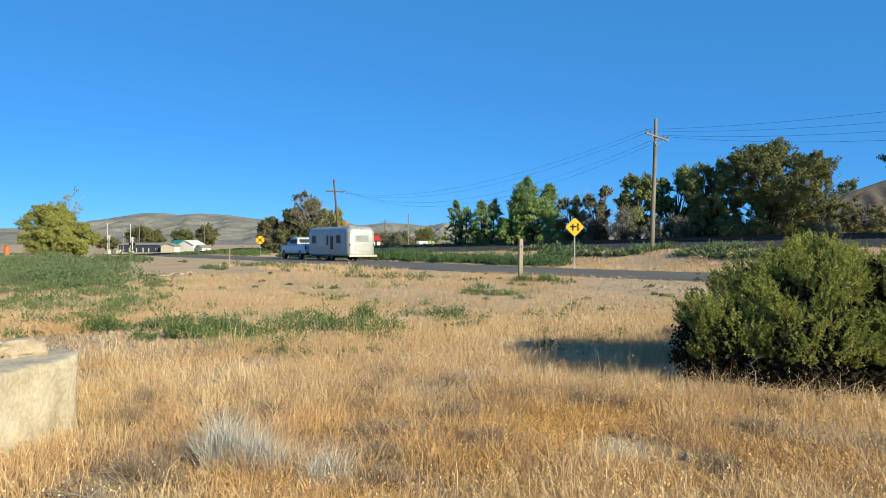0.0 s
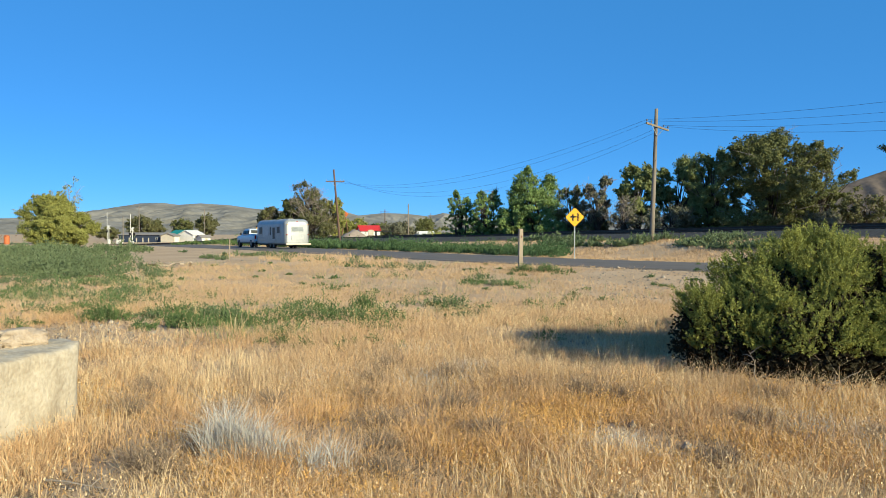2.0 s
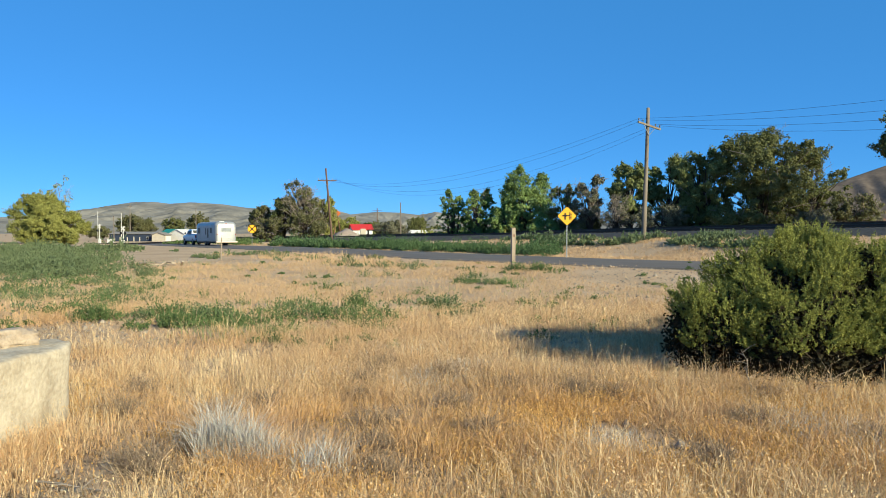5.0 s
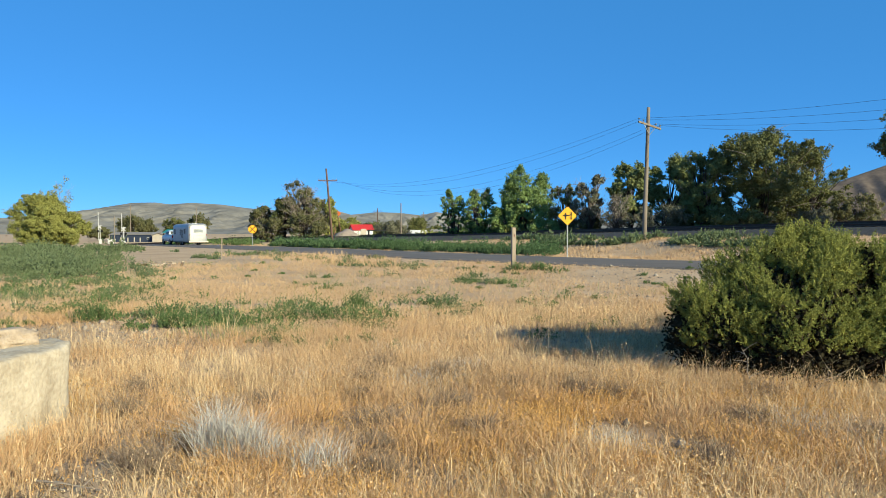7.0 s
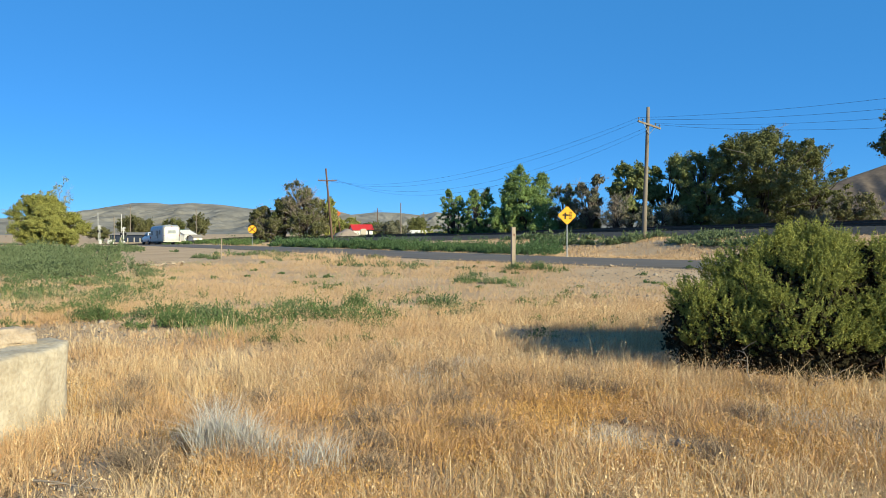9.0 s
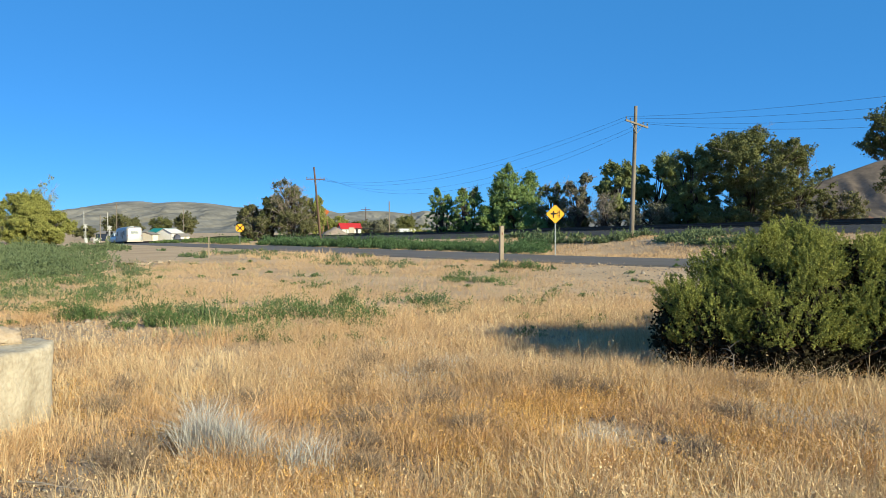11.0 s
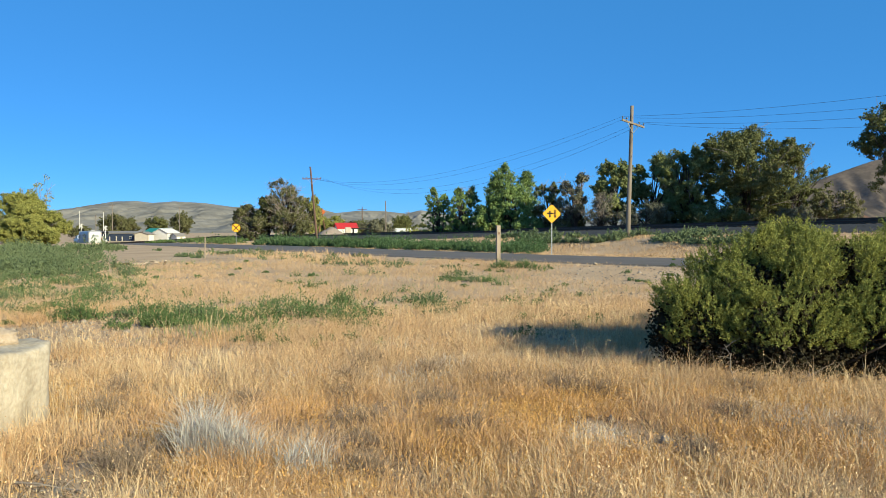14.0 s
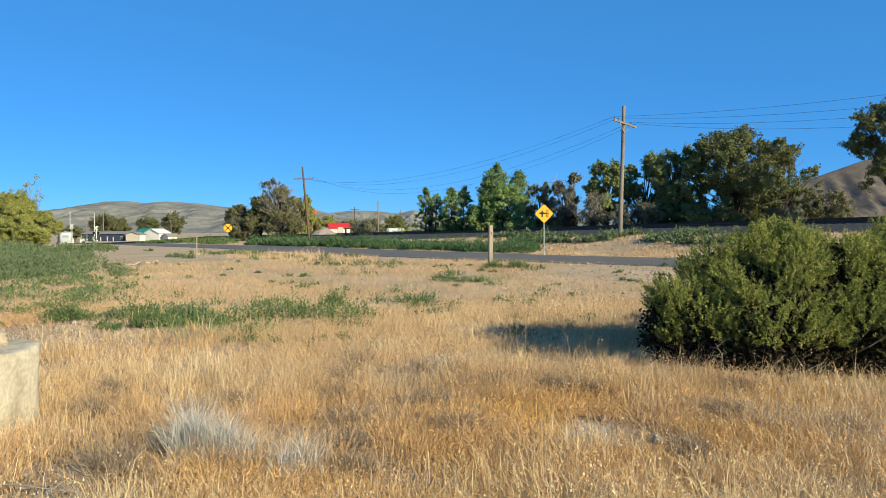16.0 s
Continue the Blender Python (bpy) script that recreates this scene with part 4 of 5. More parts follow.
def grass(name, n_tufts, per, dmin, dmax, material, label, seed, hmean, width, keep, spreadr=.06, amin=-.75, amax=.75, lean=.35, power=1.0, category="grass",
          heads=0.0, head_size=.012):
    """Tufts of bent blades that splay from their middles, with seed heads on some."""
    rng = np.random.default_rng(seed)
    x, y = scatter(n_tufts, dmin, dmax, amin, amax, rng, power)
    ok = free(x, y) & (rng.uniform(0, 1, len(x)) < keep(x, y))
    x, y = x[ok], y[ok]
    size = rng.lognormal(0, .32, len(x)) * (1 + .3 * wobble(x, y, 1.3, seed) + .55 * wobble(x, y, .3, seed + 1))
    x, y = np.repeat(x, per), np.repeat(y, per)
    size = np.clip(np.repeat(size, per), .3, 2.0)
    sp = spreadr * size
    ox, oy = rng.normal(size=len(x)) * sp, rng.normal(size=len(x)) * sp
    x, y = x + ox, y + oy
    z = height(x, y) - .01
    h = hmean * size * rng.uniform(.35, 1.2, len(x)) * np.exp(-(np.hypot(ox, oy) / (spreadr * 2.6)) ** 2 * .6)
    w = width * rng.uniform(.6, 1.4, len(x)) * np.maximum(1, y / 7.0) ** .8
    v, t = blades(np.stack([x, y, z], 1), h, w, np.abs(rng.normal(size=len(x))) * lean + .06, rng, out=np.stack([ox, oy], 1))
    if heads:
        tips = v[4::5][rng.uniform(0, 1, len(x)) < heads]
        tips = np.repeat(tips, 3, 0) + rng.normal(size=(len(tips) * 3, 3)) * head_size * (1.2, 1.2, 2.0)
        hv, ht = cards(tips, np.full(len(tips), head_size) * np.maximum(1, tips[:, 1] / 8) ** .7, up=1.0, long=1.8, rng=rng)
        t = np.concatenate([t, ht + len(v)])
        v = np.concatenate([v, hv])
    tagged(fast_mesh(name, v, t, material), label, category, kind="stuff")


cover = lambda x, y: (1 - bare(x, y)) * (1 - .75 * green_zone(x, y))
grass("dry_grass", 27000, 14, 2.3, 15, "straw", "dense dry straw-coloured grass covering the field", 61, .185, .0031,
      lambda x, y: cover(x, y) * (.1 + .9 * step_up(wobble(x, y, .5, 2), -.4, .3)) * (.2 + .8 * step_up(wobble(x, y, 1.0, 21), -.75, -.1)), spreadr=.085, lean=1.0, heads=.1, head_size=.007)
grass("pale_grass", 10000, 12, 2.5, 15, "pale_straw", "taller pale dry grass stems in tufts", 62, .25, .003,
      lambda x, y: cover(x, y) * step_up(wobble(x, y, 1.7, 5) + .25 * step_up(x, -1, 1), -.3, .4), spreadr=.06, lean=.6, heads=.12, head_size=.008)
# old straw litter; its dark colour paints shaded pockets under the grass
grass("straw_litter", 17000, 6, 2.3, 14, "thatch", "fallen thatch of old straw with shade between tufts in its dark colour", 66, .06, .006,
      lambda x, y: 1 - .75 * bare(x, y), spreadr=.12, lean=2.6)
grass("stubble", 16000, 7, 9, 38, "pinkish", "short dry stubble on bare earth", 67, .07, .005,
      lambda x, y: .8 * (np.abs(to_line(x, y, ROAD)[0]) > 4.6) * (.25 + .75 * step_up(wobble(x, y, 1.4, 12), -.3, .4)), spreadr=.16, lean=1.0)
grass("tangled_stems", 4200, 5, 3.0, 9.5, "pale_straw", "long bleached stems lying tangled over the grass", 69, .13, .0026,
      lambda x, y: (1 - bare(x, y)) * step_up(wobble(x, y, 1.2, 16), -.1, .5), spreadr=.1, lean=2.0)
grass("verge_grass", 5000, 8, 30, 100, "pinkish", "tall tan grass along the road edge", 70, .3, .005,
      lambda x, y: (((to_line(x, y, ROAD)[0] > 4.3) & (to_line(x, y, ROAD)[0] < 9) & (x < -.2 * y)) | ((to_line(x, y, ROAD)[0] < -4.4) & (to_line(x, y, ROAD)[0] > -11) & (y < 48))) * (.2 + .8 * step_up(wobble(x, y, 4, 17), -.3, .3)),
      spreadr=.2, amin=-.46, amax=-.05, lean=.5)
grass("ripe_litter", 9000, 6, 12, 34, "pinkish", "matted tan straw lying between grass tufts", 79, .03, .0045,
      lambda x, y: 1 - .8 * bare(x, y), spreadr=.2, lean=3.0)
grass("ripe_grass", 28000, 8, 13, 34, "pinkish", "orange-tan ripe cheatgrass across the field", 63, .14, .0029,
      lambda x, y: cover(x, y) * (.3 + .7 * step_up(wobble(x, y, 4, 3), -.4, .2)), spreadr=.13, lean=.6, heads=.2, head_size=.009)
grass("near_ripe_grass", 9000, 9, 6.6, 14, "pinkish", "upright ripe tan grass before the bushes", 93, .2, .0026,
      lambda x, y: cover(x, y) * (.25 + .75 * step_up(wobble(x, y, 1.3, 22), -.4, .2)), spreadr=.09, amin=-.25, amax=.5, lean=.4, heads=.35, head_size=.008)
grass("green_grass", 20000, 9, 10.5, 36, "green_grass", "fading green grass between weeds", 68, .16, .0036,
      lambda x, y: np.clip(green_zone(x, y) + .12, 0, 1) * (1 - bare(x, y)) * step_up(wobble(x, y, 1.8, 11), -.3, .4), spreadr=.13, lean=.55)
grass("golden_weeds", 19000, 9, 2.3, 7.6, "golden", "low golden-brown seeding weeds", 64, .13, .0035,
      lambda x, y: (.25 + .75 * step_up(x, -.5, 1.0)) * step_up(wobble(x, y, .6, 6), -.4, .2) * (1 - bare(x, y)), spreadr=.07, lean=.7, heads=.8, head_size=.008)
grass("bank_grass", 26000, 8, 33, 70, "pinkish", "dry tan grass on the railway bank", 65, .15, .006,
      lambda x, y: ((to_line(x, y, ROAD)[0] > 4.3) & (to_line(x, y, TRACK)[0] < -3)) * (.25 + .75 * step_up(wobble(x, y, 3, 13), -.3, .3)), spreadr=.25, amin=-.35, amax=.7, lean=.8)


def grass_round(n, per, seed):
    """The same dry grass beside and behind the eye."""
    rng = np.random.default_rng(seed)
    a, d = rng.uniform(0, 2 * math.pi, n), 1.0 + 11 * rng.uniform(0, 1, n) ** .7
    x, y = np.sin(a) * d, np.cos(a) * d
    ok = ~((np.abs(x) < .74 * y) & (y > 2.3)) & free(x, y) & (wobble(x, y, .6, 2) > -.45)
    x, y = np.repeat(x[ok], per), np.repeat(y[ok], per)
    off = rng.normal(size=(len(x), 2)) * .08
    x, y = x + off[:, 0], y + off[:, 1]
    v, t = blades(np.stack([x, y, height(x, y) - .01], 1), .18 * rng.uniform(.4, 1.3, len(x)), np.full(len(x), .004), np.abs(rng.normal(size=len(x))) * .9 + .06, rng, out=off)
    tagged(fast_mesh("surrounding_grass", v, t, "straw"), "dry straw-coloured grass round the viewpoint", "grass", kind="stuff")


grass_round(7000, 8, 90)


def grey_tuft(x, y, r, n, h, seed):
    rng = np.random.default_rng(seed)
    a = rng.normal(size=(n, 2)) * r
    px, py = x + a[:, 0], y + a[:, 1]
    pos = np.stack([px, py, height(px, py) - .01], 1)
    v, t = blades(pos, h * rng.uniform(.4, 1.15, n), np.full(n, .0045), np.abs(rng.normal(size=n)) * .5 + .1, rng)
    tagged(fast_mesh("grey_tuft", v, t, "grey_straw"), "bleached grey dead tumbleweed tuft in straw grass", "dead plant", group="grey tufts", kind="stuff")


for i, (gx, gy, r, n, h) in enumerate(((-1.5, 5.0, .07, 600, .44), (-1.28, 4.95, .06, 420, .38), (-1.12, 4.85, .05, 260, .28), (-.75, 4.7, .09, 420, .26), (-.1, 7.6, .25, 420, .18), (-1.35, 7.9, .2, 320, .17), (.35, 8.2, .2, 260, .18),
                                      (2.9, 5.6, .2, 450, .2), (1.2, 5.2, .15, 300, .18), (3.2, 4.9, .2, 400, .2), (-.5, 9.5, .3, 400, .18))):
    grey_tuft(gx, gy, r, n, h, 700 + i)


def dead_weed(x, y, r, h, seed):
    """A dead tumbleweed skeleton: stiff stems with crooked side twigs."""
    rng = np.random.default_rng(seed)
    n = 110
    u = rng.normal(size=(n, 2)) * .5
    foot = np.column_stack([u * r * .5, np.full(n, -.01)])
    way = unit_rows(np.column_stack([u * .9 + rng.normal(size=(n, 2)) * .25, np.ones(n)]))
    v, t = sprigs(foot, way, h * rng.uniform(.4, 1.1, n), 16, .07, .0034, rng, splay=.8, fuzz=.006)
    v2, t2 = blades(foot, h * rng.uniform(.5, 1.1, n), np.full(n, .005), np.abs(rng.normal(size=n)) * .7, rng)
    ob = tagged(fast_mesh("dead_weed", np.concatenate([v, v2]), np.concatenate([t, t2 + len(v)]), "dead_weed"),
                "dead grey-brown twiggy weed among dry grass", "dead plant", group="dead weeds", kind="stuff")
    ob.location = (x, y, height1(x, y))


dead_rng = random.Random(41)
for i in range(28):
    cx, cy, sx, sy = ((-.45, 7.2, .5, .5), (-.1, 5.4, .25, .3), (-1.75, 4.95, .2, .25), (.9, 7.3, .8, .6), (2.6, 6.2, .8, .6), (1.2, 4.8, 1.2, .6), (-2.0, 6.6, .6, .8))[i % 7]
    dead_weed(dead_rng.gauss(cx, sx), dead_rng.gauss(cy, sy), dead_rng.uniform(.14, .26), dead_rng.uniform(.14, .26), 900 + i)


def weeds(name, centres, material, label, seed, leaf=.05, per=110, category="weeds"):
    """Mounds of upright leafy shoots: centres are rows of x, y, radius, height."""
    rng = np.random.default_rng(seed)
    c = np.asarray(centres, float)
    n, per_shoot = len(c), 11
    shoots = max(6, int(per * 1.25) // per_shoot)
    u = rng.normal(size=(n, shoots, 2)) * .55
    foot = np.zeros((n, shoots, 3))
    foot[..., 0] = c[:, None, 0] + u[..., 0] * c[:, None, 2]
    foot[..., 1] = c[:, None, 1] + u[..., 1] * c[:, None, 2]
    foot[..., 2] = height(c[:, 0], c[:, 1])[:, None]
    way = np.concatenate([u * .55 + rng.normal(size=u.shape) * .22, np.ones((n, shoots, 1))], 2)
    way = unit_rows(way).reshape(-1, 3)
    tall = (c[:, None, 3] * rng.uniform(.55, 1.2, (n, shoots)) * np.exp(-(u ** 2).sum(2) * .55)).ravel()
    far = np.repeat(np.maximum(1, c[:, 1] / 22), shoots)
    v, t = sprigs(foot.reshape(-1, 3), way, tall, per_shoot, leaf * 2.3 * far, leaf * .8 * far, rng, splay=.75, fuzz=leaf * .4, low=.08)
    tagged(fast_mesh(name, v, t, material), label, category, kind="stuff")


def mounds(n, dmin, dmax, amin, amax, keep, r, h, seed, power=1.0):
    rng = np.random.default_rng(seed)
    x, y = scatter(n, dmin, dmax, amin, amax, rng, power)
    ok = free(x, y) & (rng.uniform(0, 1, n) < keep(x, y))
    x, y = x[ok], y[ok]
    k = rng.lognormal(0, .3, len(x))
    return np.stack([x, y, r * k, h * k * rng.uniform(.7, 1.3, len(x)) * (1 + .45 * wobble(x, y, 3.2, 20))], 1)


field = lambda x, y: green_zone(x, y) * (1 - .8 * bare(x, y)) * step_up(wobble(x, y, .8, 8), -.5, .2)
weeds("field_weeds", mounds(520, 10.5, 24, -.6, .25, field, .24, .3, 71), "weed", "low leafy green weeds among dry grass", 72, .026, 200)
weeds("grey_weeds", mounds(1100, 13, 36, -.72, .1, lambda x, y: field(x, y) * .5, .28, .26, 73), "weed_grey", "low grey-green weeds in the field", 74, .03, 170)
weeds("sparse_weeds", mounds(800, 9, 34, -.7, .35, lambda x, y: step_up(wobble(x, y, 1.5, 9), .1, .7), .11, .14, 75), "weed", "scattered small green weeds", 76, .022, 160)
left_green = lambda x, y: (step_up(-x - .39 * y + 2.5 * wobble(x, y, 5, 14), 0, 2.5) * step_up(wobble(x, y, 3.0, 15), -.45, .25) * (np.abs(to_line(x, y, ROAD)[0]) > 6)) * 1.0
weeds("tall_weeds", mounds(620, 26, 62, -.72, -.3, left_green, .62, .48, 77), "weed_grey", "thick knee-high grey-green weeds by the road", 78, .044, 220)
verge = lambda x, y: ((to_line(x, y, ROAD)[0] > 4.8) & (to_line(x, y, ROAD)[0] < 9.5) & (x < .165 * y)) * 1.0
weeds("verge_weeds", mounds(2300, 40, 90, -.22, .19, verge, .45, .68, 79), "weed_dark", "tall dark green weeds along the road verge", 80, .034, 160)
bank = lambda x, y: ((to_line(x, y, TRACK)[0] > -8) & (to_line(x, y, TRACK)[0] < -3.0) & (to_line(x, y, ROAD)[0] > 6)) * (wobble(x, y, 2.0, 4) > .1)
weeds("bank_weeds", mounds(1300, 38, 70, .1, .7, bank, .45, .45, 81), "weed_grey", "grey-green sagebrush clumps along the track", 82, .05, 130)
far_left = lambda x, y: ((to_line(x, y, ROAD)[0] > 5) & (to_line(x, y, ROAD)[0] < 16)) * (wobble(x, y, 6, 18) > -.1)
weeds("far_verge_weeds", mounds(900, 55, 125, -.45, -.24, far_left, .6, .45, 85), "weed", "green weeds along the far road", 86, .03, 110)
near_left = lambda x, y: ((to_line(x, y, ROAD)[0] < -5) & (to_line(x, y, ROAD)[0] > -14)) * (wobble(x, y, 2.5, 19) > .15)
weeds("shoulder_weeds", mounds(420, 26, 60, -.45, .05, near_left, .3, .24, 87), "weed_grey", "grey-green weeds on the road shoulder", 88, .026, 130)
weeds("bright_weeds", mounds(900, 70, 110, -.02, .12, lambda x, y: ((to_line(x, y, TRACK)[0] > 3.5) & (to_line(x, y, TRACK)[0] < 9)) * 1.0, .6, .9, 83), "leaf_yellow",
      "yellow-green weeds beyond the track", 84, .05, 90)


def single_weed(x, y, r, h, seed):
    rng = np.random.default_rng(seed)
    n = 230
    u = rng.normal(size=(n, 2)) * .5
    foot = np.column_stack([u * r, np.zeros(n)])
    way = unit_rows(np.column_stack([u * .6 + rng.normal(size=(n, 2)) * .2, np.ones(n)]))
    v, t = sprigs(foot, way, h * rng.uniform(.5, 1.15, n) * np.exp(-(u ** 2).sum(1) * .5), 14, .05, .016, rng, splay=.75, fuzz=.008, low=.05)
    ob = tagged(fast_mesh("green_weed", v, t, "weed"), "upright bushy green weed standing alone in dry grass", "weed", group="lone weeds")
    ob.location = (x, y, height1(x, y))


for i, (gx, gy, r, h) in enumerate(((-1.63, 15.1, .2, .4), (3.0, 27.6, .3, .4), (3.9, 27.5, .45, .38), (-6.0, 13.0, .3, .4), (-4.3, 12.2, .22, .25))):
    single_weed(gx, gy, r, h, 800 + i)


def pebbles(name, n, keep, dmin, dmax, amin, amax, size, label, seed):
    """Loose stones on bare earth: eight-sided lumps."""
    rng = np.random.default_rng(seed)
    x, y = scatter(n, dmin, dmax, amin, amax, rng)
    ok = rng.uniform(0, 1, n) < keep(x, y)
    x, y = x[ok], y[ok]
    n = len(x)
    r = size * rng.lognormal(0, .45, n)
    c = np.stack([x, y, height(x, y) + r * .2], 1)
    unit = np.array([(1, 0, 0), (0, 1, 0), (-1, 0, 0), (0, -1, 0), (0, 0, .7), (0, 0, -.7)], float)
    v = c[:, None, :] + unit[None] * r[:, None, None] * rng.uniform(.6, 1.3, (n, 6, 1))
    k = np.arange(n)[:, None] * 6
    t = np.concatenate([k + f for f in ([0, 1, 4], [1, 2, 4], [2, 3, 4], [3, 0, 4], [1, 0, 5], [2, 1, 5], [3, 2, 5], [0, 3, 5])])
    tagged(fast_mesh(name, v.reshape(-1, 3), t, "pebble"), label, "stones", kind="stuff")


pebbles("gravel_stones", 16000, lambda x, y: bare(x, y) * (np.abs(to_line(x, y, ROAD)[0]) > 3.7), 9, 50, -.6, .5, .022, "loose tan gravel on bare earth", 91)
pebbles("field_stones", 1800, lambda x, y: np.full(len(x), 1.0), 3, 12, -.7, .7, .012, "small stones among dry grass", 92)


def dead_branch(name, base, points, label, seed, r=.007, twigs=9):
    rng = random.Random(seed)
    z = height1(*base)
    pts = [Vector((base[0] + p[0], base[1] + p[1], z + p[2])) for p in points]
    v, f = tube(pts, [r * (1 - .75 * k / (len(pts) - 1)) for k in range(len(pts))], 6)
    for _ in range(twigs):
        k = rng.randrange(1, len(pts) - 1)
        a = pts[k].lerp(pts[k + 1], rng.random())
        b = a + Vector((rng.gauss(0, .09), rng.gauss(0, .06), abs(rng.gauss(.05, .05))))
        vv, ff = tube([a, a.lerp(b, .5) + Vector((0, 0, .01)), b], [r * .5, r * .35, r * .15], 4)
        f += [tuple(i + len(v) for i in q) for q in ff]
        v += vv
    tagged(link_mesh(name, v, f, "dead"), label, "dead branch")


dead_branch("dead_branch", (2.95, 6.75), [(0, 0, 0), (-.03, .01, .12), (-.07, .02, .24), (-.06, .03, .35), (-.12, .04, .46)], "thin bare grey branch standing before the bush", 3)
dead_branch("dead_branch", (3.45, 6.7), [(0, 0, 0), (.05, .01, .09), (.13, .02, .17), (.22, .03, .2)], "short bare grey branch before the bush", 4)
dead_branch("fallen_stick", (-2.15, 4.3), [(-.25, .1, .05), (-.08, .04, .06), (.1, -.02, .05), (.28, -.1, .06)], "grey fallen stick lying in dry grass", 5, .008, 3)

# ---------------------------------------------------------------- truck and trailer


def loft(sections, closed=True):
    """Vertices and faces through cross-sections of equal length, with capped ends."""
    n = len(sections[0])
    v = [p for s in sections for p in s]
    f = [(k * n + j, k * n + (j + 1) % n, (k + 1) * n + (j + 1) % n, (k + 1) * n + j) for k in range(len(sections) - 1) for j in range(n)]
    f.append(tuple(range(n - 1, -1, -1)))
    f.append(tuple((len(sections) - 1) * n + j for j in range(n)))
    return v, f


def wheel(parent, x, y, r, w):
    bm = bmesh.new()
    prof = [(.62, -.5), (.9, -.5), (.98, -.38), (1, -.2), (1, .2), (.98, .38), (.9, .5), (.62, .5)]
    n = 24
    rings = []
    for k in range(n):
        a = 2 * math.pi * k / n
        rings.append([bm.verts.new((u * w, math.cos(a) * r * q, math.sin(a) * r * q)) for q, u in prof])
    for k in range(n):
        for j in range(len(prof)):
            bm.faces.new((rings[k][j], rings[(k + 1) % n][j], rings[(k + 1) % n][(j + 1) % len(prof)], rings[k][(j + 1) % len(prof)]))
    hub = new("wheel")
    hub.parent = parent
    hub.location = (x, y, r)
    part("tyre", bm, "tyre", hub, smooth=True)
    bm = bmesh.new()
    bmesh.ops.create_cone(bm, cap_ends=True, segments=20, radius1=r * .64, radius2=r * .58, depth=w * .8, matrix=Matrix.Rotation(radians(90), 4, "Y"))
    for k in range(6):
        a = 2 * math.pi * k / 6
        box(bm, (-1 if x < 0 else 1) * w * .4, math.cos(a) * r * .34, math.sin(a) * r * .34, .02, .05, .05)
    part("rim", bm, "rim", hub)
    return hub


def section(y, half, z0, z1, rtop, rbot, inset=0.0, n=8):
    """A rounded-rectangle outline across the way of travel."""
    h = half - inset
    pts = []
    for cx, cz, r, a0 in ((h - rbot, z0 + rbot, rbot, -90), (h - rtop, z1 - rtop, rtop, 0), (-h + rtop, z1 - rtop, rtop, 90), (-h + rbot, z0 + rbot, rbot, 180)):
        for k in range(n + 1):
            a = radians(a0 + 90 * k / n)
            pts.append((cx + math.cos(a) * r, y, cz + math.sin(a) * r))
    return pts


def panel(name, parent, material, pts, axis, t=.012, label=""):
    """A thin rounded plate on a wall: pts is (u0, u1, v0, v1), axis 'x-' on the near side or 'y-' on the back."""
    u0, u1, v0, v1, off = pts
    bm = bmesh.new()
    if axis == "x":
        box(bm, off, (u0 + u1) / 2, (v0 + v1) / 2, t, u1 - u0, v1 - v0, bevel=t * .4)
    else:
        box(bm, (u0 + u1) / 2, off, (v0 + v1) / 2, u1 - u0, t, v1 - v0, bevel=t * .4)
    return part(name, bm, material, parent, label)


